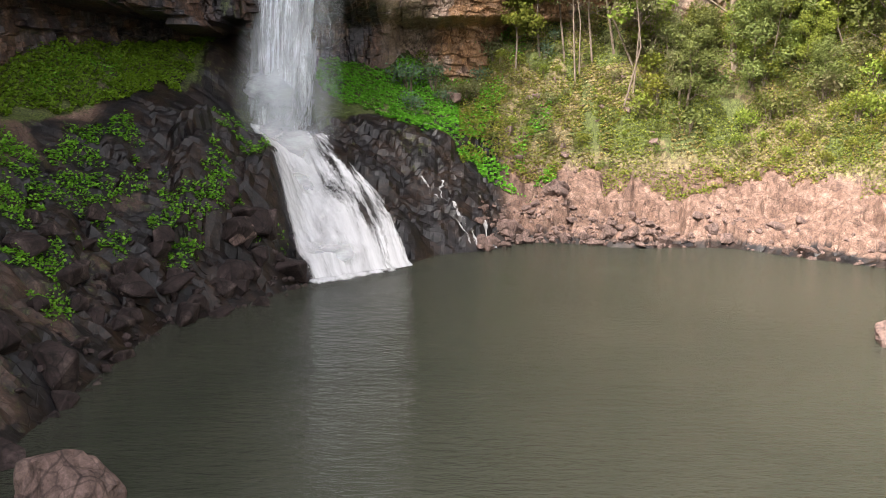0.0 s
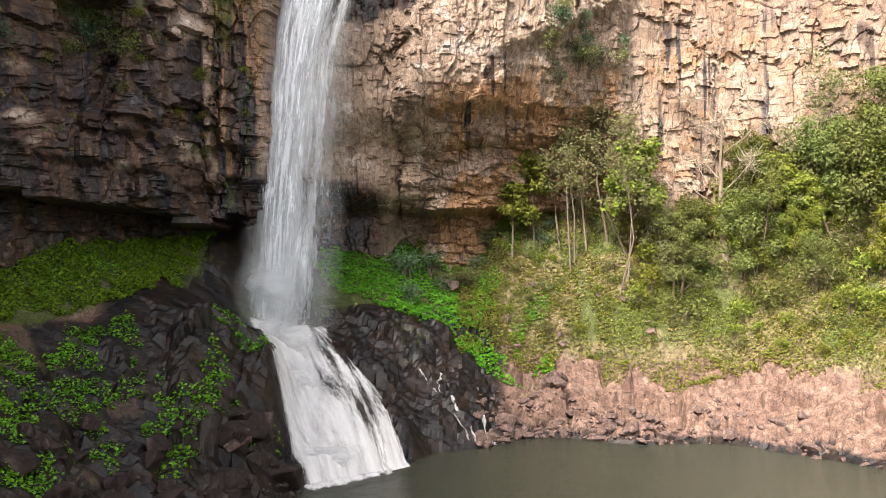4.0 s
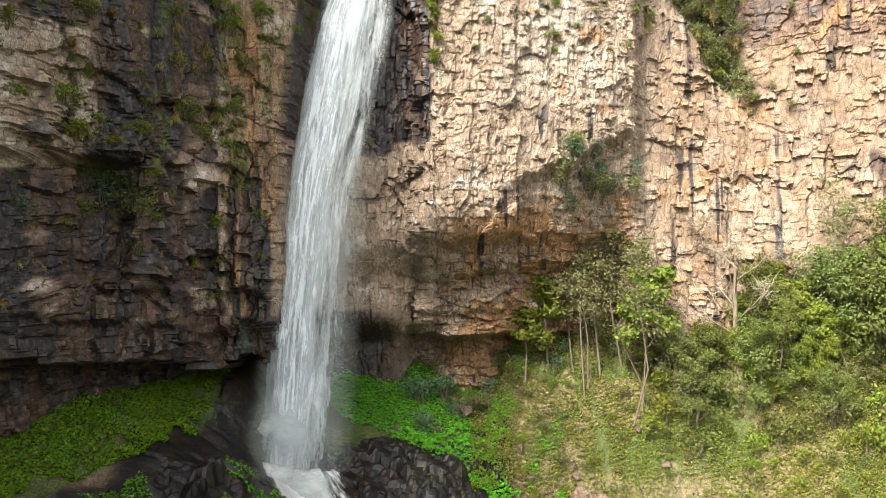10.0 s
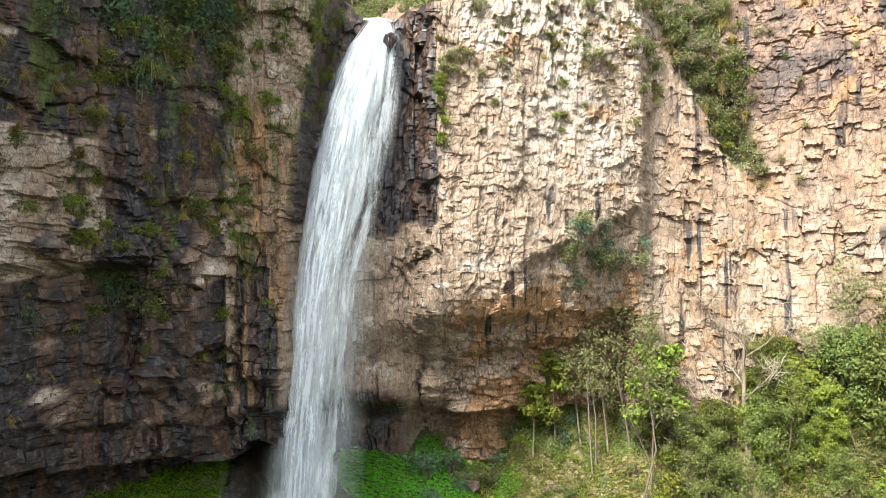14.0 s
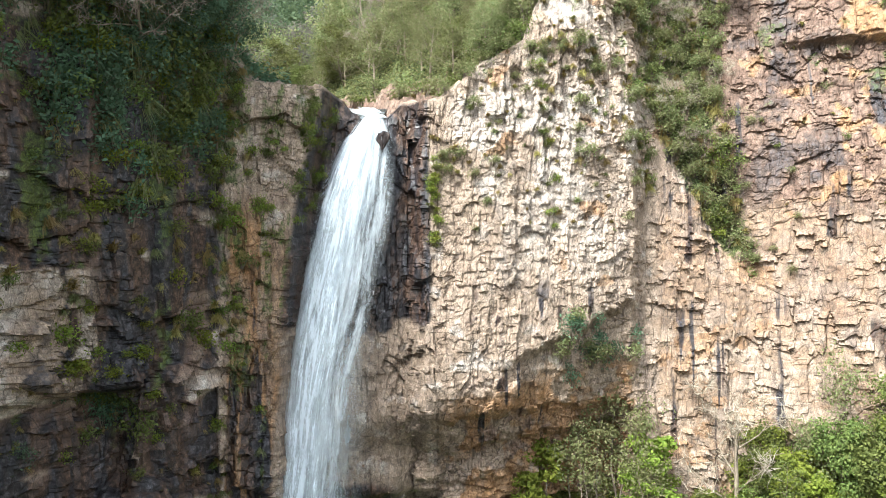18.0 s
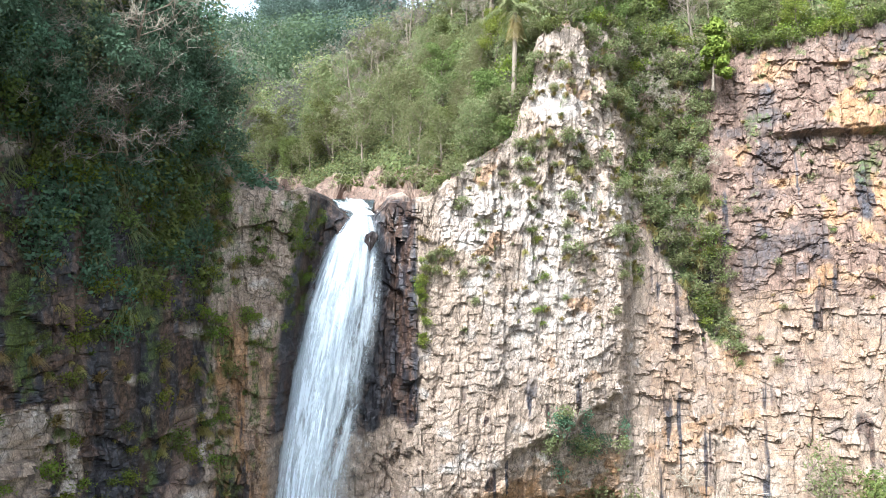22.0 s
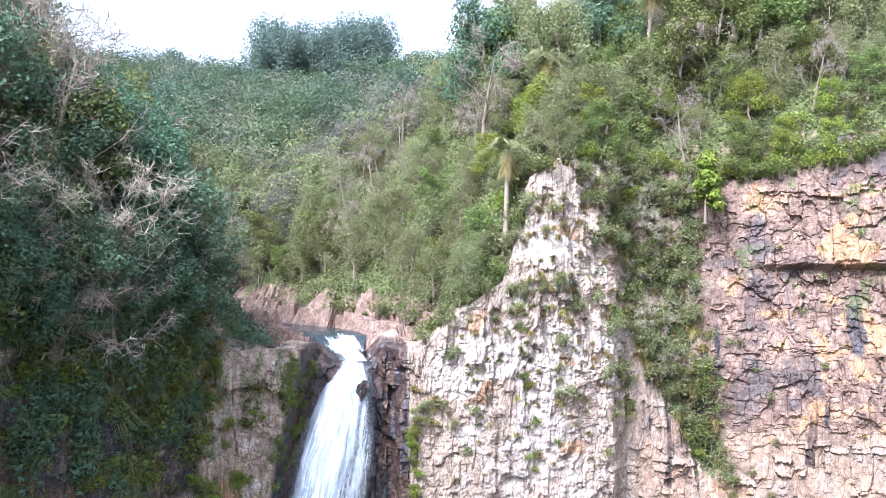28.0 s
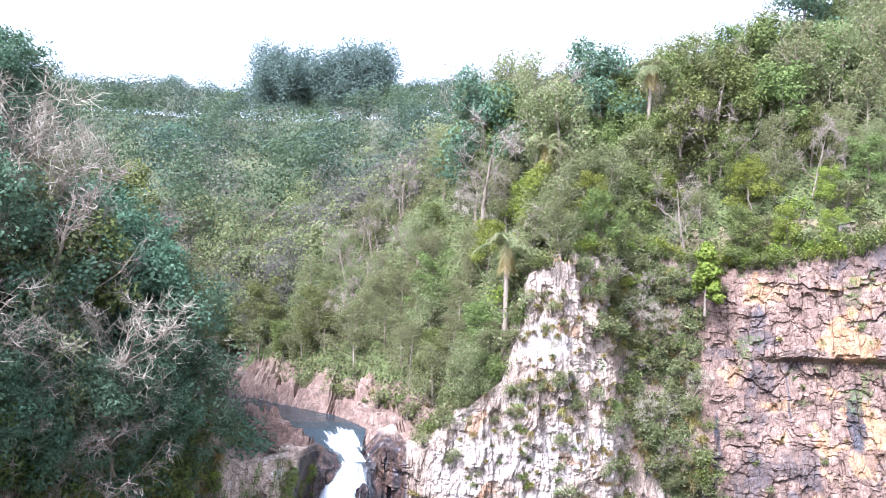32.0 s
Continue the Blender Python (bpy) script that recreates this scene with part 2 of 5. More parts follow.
        rough = n.math("SUBTRACT", 0.9, n.math("MULTIPLY", a[0], 0.46))
    col = n.mix(1.0, col, n.ramp(fine, (0.32, 0.62), (0.5, 1.06), (0.68, 1.25)), "MULTIPLY")
    col = n.mix(1.0, col, n.ramp(grit, (0.36, 0.55), (0.62, 1.28)), "MULTIPLY")
    col = n.mix(1.0, col, n.ramp(tone.outputs[0], (0.0, 0.80), (1.0, 1.14)), "MULTIPLY")
    col = n.mix(1.0, col, n.ramp(joint_a, (0.006, 0.48), (0.024, 1.0)), "MULTIPLY")
    col = n.mix(1.0, col, n.ramp(joint_b, (0.010, 0.68), (0.04, 1.0)), "MULTIPLY")
    height = n.math("ADD", n.math("MULTIPLY", fine, 0.5), n.math("ADD", n.math("MULTIPLY", grit, 0.25), n.math("ADD", n.ramp(joint_a, (0.0, 0.0), (0.04, 0.22)), n.math("MULTIPLY", tone.outputs[1], 0.5))))
    n.bsdf.inputs["Specular IOR Level"].default_value = 0.32
    return n.set(Base_Color=col, Roughness=rough, Normal=n.relief(height, 0.5, 0.07))


def ground_material():
    """Forest floor and talus soil; zones as for the rock."""
    n = Nodes("earth")
    p = n.coords()
    a, b = n.noise(p, 0.6, 6, 0.65), n.noise(p, 6.0, 6, 0.7)
    col = n.ramp(a, (0.3, (0.055, 0.042, 0.026)), (0.5, (0.085, 0.09, 0.035)), (0.7, (0.13, 0.115, 0.06)))
    col = n.mix(n.ramp(b, (0.4, 0.0), (0.7, 0.6)), col, (0.05, 0.065, 0.02))
    return n.set(Base_Color=col, Roughness=0.95, Normal=n.relief(b, 0.8, 0.2))


def leaf_material(name, dark, light, through_light=0.35, vary=0.12, dry=None):
    n = Nodes(name)
    geo = n.t.nodes.new("ShaderNodeNewGeometry")
    info = n.t.nodes.new("ShaderNodeObjectInfo")
    col = n.ramp(geo.outputs["Random Per Island"], (0.0, dark), (0.75, light), (1.0, dry or light))
    h = n.t.nodes.new("ShaderNodeHueSaturation")
    n.put(h.inputs["Hue"], n.math("ADD", 0.5 - vary / 5, n.math("MULTIPLY", info.outputs["Random"], vary * 0.4)))
    n.put(h.inputs["Value"], n.math("ADD", 0.8, n.math("MULTIPLY", info.outputs["Random"], 0.4)))
    n.put(h.inputs["Color"], col)
    tr = n.t.nodes.new("ShaderNodeBsdfTranslucent")
    n.put(tr.inputs["Color"], h.outputs[0])
    mx = n.t.nodes.new("ShaderNodeMixShader")
    mx.inputs[0].default_value = through_light
    n.set(Base_Color=h.outputs[0], Roughness=0.62)
    n.bsdf.inputs["Specular IOR Level"].default_value = 0.15
    n.t.links.new(n.bsdf.outputs[0], mx.inputs[1])
    n.t.links.new(tr.outputs[0], mx.inputs[2])
    n.t.links.new(mx.outputs[0], n.out.inputs["Surface"])
    return n.m


def bark_material(name, light, dark):
    n = Nodes(name)
    s = n.noise(n.coords((6, 6, 1.2)), 2.0, 6, 0.7)
    return n.set(Base_Color=n.ramp(s, (0.3, dark), (0.65, light)), Roughness=0.9, Normal=n.relief(s, 0.6, 0.05))


def pool_material(name="murky_pool_water", deep=(0.030, 0.034, 0.025), shoal=(0.044, 0.046, 0.034), chop=0.85):
    n = Nodes(name)
    p = n.coords((1, 1, 1))
    ripple = n.noise(n.coords((0.55, 1.6, 1), (0, 0, 0.25)), 2.2, 4, 0.6, 0.4)
    swell = n.noise(n.coords((0.25, 0.5, 1)), 0.7, 3, 0.5)
    tone = n.ramp(n.noise(p, 0.09, 4, 0.55, 0.6), (0.3, deep), (0.7, shoal))
    crisp = n.noise(n.coords((1.3, 5.2, 1), (0, 0, 0.12)), 2.4, 3, 0.6, 0.5)
    height = n.math("ADD", n.math("MULTIPLY", crisp, 0.28), n.math("ADD", n.math("MULTIPLY", ripple, 0.55), n.math("MULTIPLY", swell, 0.9)))
    n.bsdf.inputs["IOR"].default_value = 1.33
    return n.set(Base_Color=tone, Roughness=0.10, Normal=n.relief(height, chop, 0.12))


def white_water_material(name, density, grain, contrast=0.16, tint=(0.86, 0.9, 0.93)):
    """Falling water: white strands with gaps; zones: veil = how thick it is and where it ends; flow = across and along the stream."""
    n = Nodes(name)
    veil, flow = n.zone("veil"), n.zone("flow")

    def along(a, b):
        c = n.t.nodes.new("ShaderNodeCombineXYZ")
        n.put(c.inputs[0], n.math("MULTIPLY", flow[0], a))
        n.put(c.inputs[1], n.math("MULTIPLY", flow[1], b))
        n.put(c.inputs[2], n.math("MULTIPLY", flow[2], 37.0))
        return c.outputs[0]

    strands = n.noise(along(grain[0], grain[1]), 1.0, 5, 0.6, 0.35)
    drops = n.noise(along(grain[0] * 4.2, grain[1] * 9.0), 1.0, 7, 0.78, 0.3)
    f = n.math("ADD", n.math("MULTIPLY", strands, 0.68), n.math("MULTIPLY", drops, 0.32))
    gate = n.math("SUBTRACT", 1.02, n.math("MULTIPLY", veil[0], density))
    alpha = n.math("DIVIDE", n.math("SUBTRACT", f, n.math("SUBTRACT", gate, contrast)), 2 * contrast, True)
    alpha = n.math("MULTIPLY", alpha, veil[1], True)
    tr = n.t.nodes.new("ShaderNodeBsdfTransparent")
    df = n.t.nodes.new("ShaderNodeBsdfDiffuse")
    tl = n.t.nodes.new("ShaderNodeBsdfTranslucent")
    shade = n.ramp(f, (0.36, tuple(0.62 * c for c in tint)), (0.5, tuple(0.86 * c for c in tint)), (0.62, tint))
    n.put(df.inputs["Color"], shade)
    n.put(tl.inputs["Color"], shade)
    m1, m2 = n.t.nodes.new("ShaderNodeMixShader"), n.t.nodes.new("ShaderNodeMixShader")
    m1.inputs[0].default_value = 0.45
    n.t.links.new(df.outputs[0], m1.inputs[1])
    n.t.links.new(tl.outputs[0], m1.inputs[2])
    n.put(m2.inputs[0], alpha)
    n.t.links.new(tr.outputs[0], m2.inputs[1])
    n.t.links.new(m1.outputs[0], m2.inputs[2])
    n.t.links.new(m2.outputs[0], n.out.inputs["Surface"])
    return n.m


ROCK = rock_material("weathered_cliff_rock")
BANK_ROCK = rock_material("splashed_shaded_bank_rock", True, 0.25, (0.17, 0.115, 0.094), (0.115, 0.076, 0.061), (0.05, 0.032, 0.026))
BOULDER = rock_material("loose_rock", False, 1.0, (0.165, 0.112, 0.096), (0.105, 0.07, 0.06), (0.05, 0.033, 0.028))
DARK_BOULDER = rock_material("dark_wet_rock", False, 1.0, (0.036, 0.024, 0.023), (0.019, 0.012, 0.011), (0.007, 0.005, 0.005))
EARTH = ground_material()
LEAF_DARK = leaf_material("dark_evergreen_leaf", (0.064, 0.105, 0.06), (0.115, 0.174, 0.104), 0.36)
LEAF_MID = leaf_material("green_leaf", (0.066, 0.086, 0.024), (0.145, 0.165, 0.046), 0.36)
LEAF_LIGHT = leaf_material("fresh_light_leaf", (0.105, 0.135, 0.018), (0.195, 0.222, 0.036), 0.36)
LEAF_OLIVE = leaf_material("olive_grey_leaf", (0.14, 0.15, 0.062), (0.20, 0.21, 0.092), 0.5, 0.12, (0.24, 0.205, 0.115))
LEAF_BRIGHT = leaf_material("bright_carpet_leaf", (0.085, 0.21, 0.012), (0.18, 0.36, 0.03), 0.35)
LEAF_WEED = leaf_material("slope_weed_leaf", (0.112, 0.13, 0.014), (0.175, 0.185, 0.022), 0.4, 0.14, (0.25, 0.20, 0.055))
LEAF_GRASS = leaf_material("dry_grass_blade", (0.18, 0.145, 0.045), (0.29, 0.225, 0.085), 0.35, 0.12, (0.34, 0.28, 0.14))
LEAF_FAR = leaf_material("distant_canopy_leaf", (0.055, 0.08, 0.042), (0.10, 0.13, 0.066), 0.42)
LEAF_FAR_BLUE = leaf_material("haze_blue_canopy_leaf", (0.05, 0.075, 0.052), (0.085, 0.115, 0.08), 0.42)
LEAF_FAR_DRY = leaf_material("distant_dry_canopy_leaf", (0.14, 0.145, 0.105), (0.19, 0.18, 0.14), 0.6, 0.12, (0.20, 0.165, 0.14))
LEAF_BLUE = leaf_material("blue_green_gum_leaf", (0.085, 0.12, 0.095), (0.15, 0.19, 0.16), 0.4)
TWIG = leaf_material("bare_twig", (0.15, 0.12, 0.09), (0.30, 0.25, 0.20), 0.0)
BARK = bark_material("grey_brown_bark", (0.20, 0.155, 0.115), (0.08, 0.06, 0.045))
BARK_PALE = bark_material("pale_bark", (0.26, 0.205, 0.15), (0.11, 0.085, 0.06))
POOL = pool_material()
STREAM = pool_material("dark_stream_water", (0.018, 0.026, 0.032), (0.035, 0.046, 0.05), 0.9)
FALL = white_water_material("falling_white_water", 0.685, (10.0, 8.0), 0.13, (0.86, 0.90, 0.95))
CASCADE = white_water_material("cascading_white_water", 0.72, (15.0, 3.4), 0.10, (0.97, 0.98, 1.0))
FALL_STRANDS = white_water_material("bright_water_strands", 0.57, (20.0, 15.0), 0.08, (0.90, 0.94, 0.99))
SPRAY = white_water_material("drifting_spray", 0.55, (2.5, 3.0), 0.42)

# ---- the lie of the land ----
SHORE = [(-14.0, 8.0), (-12.0, 15.0), (-11.4, 20.8), (-11.2, 24.1), (-11.0, 29.1), (-10.7, 31.8), (-8.9, 33.3), (-7.3, 35.9), (-6.4, 38.1),
         (-4.0, 39.6), (-1.5, 41.8), (-0.4, 43.5), (2.0, 44.4), (5.0, 46.7), (7.1, 46.4), (10.3, 45.3), (13.1, 45.3), (15.9, 45.1),
         (18.1, 43.2), (20.3, 41.6), (24.0, 38.8), (32.0, 31.0), (38.0, 18.0), (40.0, 0.0)]


def inland(x, y):
    """Distance from the pool's edge, minus over the water."""
    x, y = np.asarray(x, float), np.asarray(y, float)
    best, side = np.full(x.shape, 1e9), np.zeros(x.shape)
    for (ax, ay), (bx, by) in zip(SHORE[:-1], SHORE[1:]):
        ex, ey = bx - ax, by - ay
        t = np.clip(((x - ax) * ex + (y - ay) * ey) / (ex * ex + ey * ey), 0, 1)
        d = np.hypot(x - ax - t * ex, y - ay - t * ey)
        s = np.sign(ex * (y - ay) - ey * (x - ax))
        side = np.where(d < best - 1e-9, s, side)
        best = np.minimum(best, d)
    return best * side


def talus(x, y):
    """Height of the banks and slopes below the cliff."""
    d = inland(x, y)
    left = knots(d, [(-6, -3), (0, 0), (0.8, 1.1), (4, 3.6), (10, 7.6), (13, 10.6), (17, 12.3), (30, 18)])
    mid = knots(d, [(-6, -3), (0, 0), (0.8, 1.0), (4, 3.4), (7, 5.4), (10, 6.6), (17, 11.4), (30, 18)])
    right = knots(d, [(-6, -3), (0, 0), (0.6, 0.5), (4.5, 2.2), (6, 3.4), (13, 12.4), (17, 15), (40, 30)])
    wl, wr = smooth(-10.0, -13.0, x), smooth(1.2, 5.5, x)
    z = left * wl + right * wr + mid * (1 - wl - wr)
    z = z + 1.7 * bump(x, y, -10.2, 40.6, 2.7, 4.2) ** 0.6 * smooth(0.0, 1.5, d)
    z = z + 1.0 * bump(x, y, -13.4, 41.6, 3.2, 4.2) ** 0.7
    z = z - 1.3 * bump(x, y, -6.9, 42.5, 1.6, 5.0) * smooth(0.0, 1.5, d)
    return z


def gully_x(z):
    """Middle of the overgrown gully."""
    return knots(z, [(27, 20.5), (30, 19.0), (35, 17.0), (40, 15.7), (45, 15.0), (51, 14.6)])


def face(x, z):
    """The cliff's y at x and height z."""
    x, z = np.asarray(x, float), np.asarray(z, float)
    y = knots(x, [(-24.0, -30), (-22.4, 15), (-20.9, 31), (-18, 38.6), (-15.2, 41.8), (-14.0, 44.2), (-13.2, 46.3), (-8, 49.2), (-1.9, 51.2), (2, 51.7), (8, 53.6),
                  (11.5, 55.2), (12.8, 57.4), (20, 58.2), (26, 55.8), (32, 54), (60, 46)])
    # notch that the water falls through, leaning to the left on its way down
    side = knots(z, [(10, -10.6), (20, -10.0), (27, -9.5), (33, -8.7), (38, -7.6)])
    y = y + 2.6 * smooth(-0.3, 0.5, x - side) * smooth(-1.7, -3.0, x)
    # undercut foot of the dark wall
    piece = np.floor(x / 0.8 + 0.5 * vnoise(z * 0.6, 1.0, 7))
    lip = z + 0.9 * (hashed(piece, piece * 0, 5) - 0.5) + 0.8 * (vnoise(x * 0.35, z * 0.0, 5) - 0.5) - knots(x, [(-20, 12.8), (-12, 11.6), (-9, 11.2)])
    y = y + smooth(-8.5, -11.5, x) * (0.7 * smooth(4.2, 3.6, lip) + 0.7 * smooth(2.4, 1.8, lip) + 6.0 * smooth(0.3, -0.4, lip))
    # shelter behind the fall
    y = y + 1.6 * smooth(-10.5, -8.5, x) * smooth(1.0, -3.5, x) * smooth(19, 16, z) + 3.0 * smooth(-10.5, -8.5, x) * smooth(0.0, -3.0, x) * smooth(14, 12, z)
    # steps and undercut below the pale face
    lower = smooth(-4.5, -1.0, x) * smooth(13.4, 10.4, x)
    edge = 21.0 + 0.36 * (x + 1) + 1.6 * (fbm(x * 0.8, 3.1 + 0.0 * x, 3, 8) - 0.5)
    col_ = np.floor(x / 0.9 + 0.6 * (vnoise(z * 0.4, 2.0, 6) - 0.5))
    zz = z + 0.7 * (hashed(col_, col_ * 0, 18) - 0.5) + 1.6 * (vnoise(x * 0.3, 7.7, 19) - 0.5)
    y = y + lower * (0.9 * smooth(edge + 0.35, edge - 0.5, z) * smooth(1.5, 6.0, x) + 2.8 * smooth(edge - 0.2, 15.2, z) + 0.5 * smooth(19.4, 18.8, zz) + 0.6 * smooth(17.0, 16.5, zz - 0.1 * x) + 0.5 * smooth(14.8, 14.2, zz)
                     + 2.6 * smooth(12.9, 12.2, z + 0.35 * (zz - z)) * smooth(10.0, 7.0, x))
    # lean of the upper faces
    y = y + 0.14 * np.clip(z - 36, 0, 30) * smooth(-1, 3, x) + 0.05 * np.clip(z - 28, 0, 30) * smooth(-9, -14, x)
    y = y - 1.2 * smooth(24, 30, z) * smooth(-13, -16, x)
    # shelf of the pale block in the dark wall, with a hollow under it
    y = y + 2.6 * smooth(22.7, 22.1, z) * smooth(15.5, 18.0, z) * smooth(-15.2, -16.4, x)
    # vegetated gully and the buttress beside it
    y = y + 1.7 * np.exp(-((x - gully_x(z)) / (1.0 + 0.14 * np.clip(z - 28, 0, 30))) ** 2) * smooth(26, 31, z)
    y = y - 0.8 * np.exp(-((x - 8.0) / 1.6) ** 2) * smooth(38, 44, z)
    # right-hand recess under the orange block
    y = y + 0.9 * smooth(21, 24, x) * smooth(43.6, 43.0, z) * smooth(36, 40, z)
    return y


def brink(x):
    """Height of the cliff's top edge."""
    ragged = 2.0 * (fbm(np.asarray(x, float) * 0.55, 0.3, 3, 9) - 0.5) * smooth(8, 10, x)
    spike = np.floor(np.asarray(x, float) / 0.55)
    ragged = ragged + 1.3 * (hashed(spike, spike * 0, 12) - 0.6) * smooth(3.0, 5.0, x) * smooth(14, 11, x)
    return ragged + knots(x, [(-60, 46), (-24, 56), (-22.5, 53.0), (-20.9, 45.0), (-18, 43.0), (-13.5, 41.0), (-11.7, 38.6), (-8, 38.7), (-7.0, 38.3), (-5.9, 37.3), (-4.4, 37.3), (-3.4, 38.3), (-1, 38.2), (1.6, 40.6),
                     (4.2, 42.5), (5.0, 44.8), (5.7, 46.2), (5.95, 48.9), (7.0, 49.7), (9.2, 50.9), (10.4, 50.4), (12, 50.6), (20, 49.4), (28, 50.8), (60, 54)])


def rim(x):
    return face(x, brink(x))


def stream_x(y):
    return knots(y, [(40, -5.1), (53, -5.1), (57, -7.0), (62, -12.5), (75, -25), (140, -34)])


def channel_half(y):
    return knots(y, [(53, 0.8), (56, 1.3), (58.5, 2.4), (61, 3.6), (70, 3.6)])


def upland(x, y):
    """Height of the ground above the cliff."""
    x, y = np.asarray(x, float), np.asarray(y, float)
    back = np.clip(y - rim(x), 0, 400)
    d = x - stream_x(y)
    bed = 36.7 + 1.6 * smooth(53.0, 58, y) + 0.02 * np.clip(y - 57, 0, 60)
    half = channel_half(y)
    r = np.clip(d - half, 0, 99)
    slab = 1.0 * smooth(0.0, 2.0, r) + 0.16 * r
    right_a = slab + knots(y, [(55, 1.05), (70, 0.75)]) * np.clip(r - 3.8, 0, 99)
    right_b = 11.0 + 10 * (1 - np.exp(-back / 12)) + 0.12 * back + 0.25 * (x - 8) * (1 - np.exp(-back / 8))
    k = 1.2
    right = -k * np.log(np.exp(-right_a / k) + np.exp(-right_b / k))
    left = 1.3 * smooth(0.1, 1.4, -d - half) + 0.95 * np.clip(-d - half - 4.5, 0, 22) + 0.35 * np.clip(-d - half - 26.5, 0, 60) + 0.1 * np.clip(-d - half - 1.4, 0, 99)
    z = bed + np.where(d > 0, right, left)
    far = 44 + knots(y, [(80, 4), (100, 8), (130, 18), (200, 39), (370, 64), (800, 104)]) + 0.05 * np.abs(x + 30)
    w = smooth(78, 110, y)
    z = z * (1 - w) + far * w
    w = smooth(4.0, 0.3, back)
    return z * (1 - w) + (brink(x) + 0.25 * back) * w

# ---- cliff ----
xs = np.concatenate([np.arange(-36, -28, 0.8), np.arange(-28, -22, 0.2), np.arange(-22, 30, 0.078), np.arange(30, 50, 0.3)])
ts = np.linspace(0, 1, 540)
CX, CT = np.meshgrid(xs, ts)
CZ = 7.0 + (brink(CX) - 7.0) * CT
CY = face(CX, CZ)
slope = np.gradient(CY, axis=1) / np.gradient(CX, axis=1)
slope = np.clip(slope, -1.2, 1.6)
nx, ny = slope / np.hypot(slope, 1), -1 / np.hypot(slope, 1)
run = CX * 1.15
wu, wv = 0.5 * (fbm(run * 0.4, CZ * 0.4, 3, 21) - 0.5), 0.8 * (fbm(run * 0.35, CZ * 0.3, 3, 31) - 0.5)
rough_left = smooth(-8, -12, CX)


def jointed(u, v, w, h, seed, amp, tilt, joint):
    r1, r2, ou, ov, gap = blocks(u / w + wu, v / h + wv, seed)
    return amp * (r1 - 0.5) + tilt * ((r2 - 0.5) * ou - (0.35 + 0.6 * r2) * ov) - joint * np.clip(1 - gap / 0.10, 0, 1)


def chips(w, h, seed, amp, power, tilt=0.12):
    """A flat face from which some blocks stand out."""
    u = run / w + wu
    r1, r2, ou, ov, gap = blocks(u, CZ / h + wv + 5 * hashed(np.floor(u), np.floor(u) * 0, seed + 9), seed, 0.6)
    return (amp + tilt * 2.0 * ((r2 - 0.5) * ou - 0.6 * ov)) * r1 ** power


ribs = smooth(34, 39, CZ) * smooth(1, 3, CX) * smooth(14, 12, CX)
slabs = rough_left * smooth(22, 27, CZ)
pale_face = smooth(-1.6, -0.5, CX) * smooth(13.2, 12.2, CX)
tan_face = smooth(12.2, 13.2, CX)
orange_beds = smooth(18, 22, CX) * smooth(31, 35, CZ)
high = smooth(33, 37, CZ)
plain = 1 - 0.65 * pale_face - 0.75 * tan_face
out = plain * jointed(run, CZ, 3.4, 4.6, 41, 0.5, 0.3, 0.06) + (1 - 0.7 * tan_face) * jointed(run, CZ, 0.34, 0.45, 61, 0.045, 0.035, 0.015)
blank = bump(CX, CZ, 7.2, 44.8, 1.9, 1.5) ** 0.4
out = out + pale_face * (1 - 0.85 * blank) * (jointed(run, CZ, 0.8, 0.55, 51, 0.10, 0.045, 0.045) + chips(0.55, 0.45, 53, 0.13, 3.2, 0.05) + chips(0.9, 1.9, 54, 0.20, 5, 0.05) + jointed(run, CZ, 1.5, 7.0, 52, 0.26, 0.06, 0.06)
                         + high * (jointed(run, CZ, 0.95, 3.4, 50, 0.22, 0.07, 0.07) + chips(1.1, 1.3, 49, 0.20, 6, 0.1)))
out = out + tan_face * (1 - orange_beds) * (chips(1.3, 0.42, 55, 0.24, 12, 0.2) + jointed(run, CZ, 0.9, 1.5, 47, 0.06, 0.03, 0.012) + chips(0.42, 0.34, 56, 0.18, 14, 0.15) + chips(0.6, 1.6, 57, 0.07, 2.5, 0.03) + jointed(run, CZ, 2.2, 6.0, 68, 0.25, 0.12, 0.04))
out = out + tan_face * orange_beds * (jointed(run, CZ, 2.6, 2.2, 69, 0.30, 0.08, 0.04) + jointed(run, CZ, 0.9, 1.5, 70, 0.15, 0.06, 0.03) + chips(0.9, 1.1, 64, 0.30, 3, 0.1) + chips(0.4, 0.3, 48, 0.12, 3, 0.06))
out = out + rough_left * (1 - slabs) * (chips(1.0, 1.15, 58, 0.62, 1.9, 0.3) + chips(0.45, 0.8, 59, 0.26, 2.2) + jointed(run, CZ, 2.4, 5.5, 66, 0.5, 0.2, 0.1))
out = out + slabs * (jointed(run, CZ, 1.9, 6.5, 67, 0.45, 0.15, 0.12) + chips(0.8, 1.6, 60, 0.26, 3))
shelf = bump(CX, CZ, -18.8, 25.2, 4.2, 4.2) ** 0.4
out = out * (1 - 0.15 * shelf) + shelf * (chips(1.3, 0.55, 73, 0.40, 4, 0.3) + chips(0.45, 0.9, 74, 0.18, 2.2, 0.1))
middle = (1 - pale_face - tan_face) * (1 - rough_left)
out = out + middle * (chips(0.7, 1.4, 62, 0.34, 2.2) + chips(0.35, 0.6, 63, 0.18, 2.5))
out = out + ribs * (1 - 0.8 * blank) * jointed(run, CZ, 1.3, 6.5, 65, 0.34, 0.10, 0.06)
beds = jointed(run, CZ, 1.6, 0.6, 71, 0.5, 0.25, 0.1) + chips(0.4, 0.5, 72, 0.2, 2)
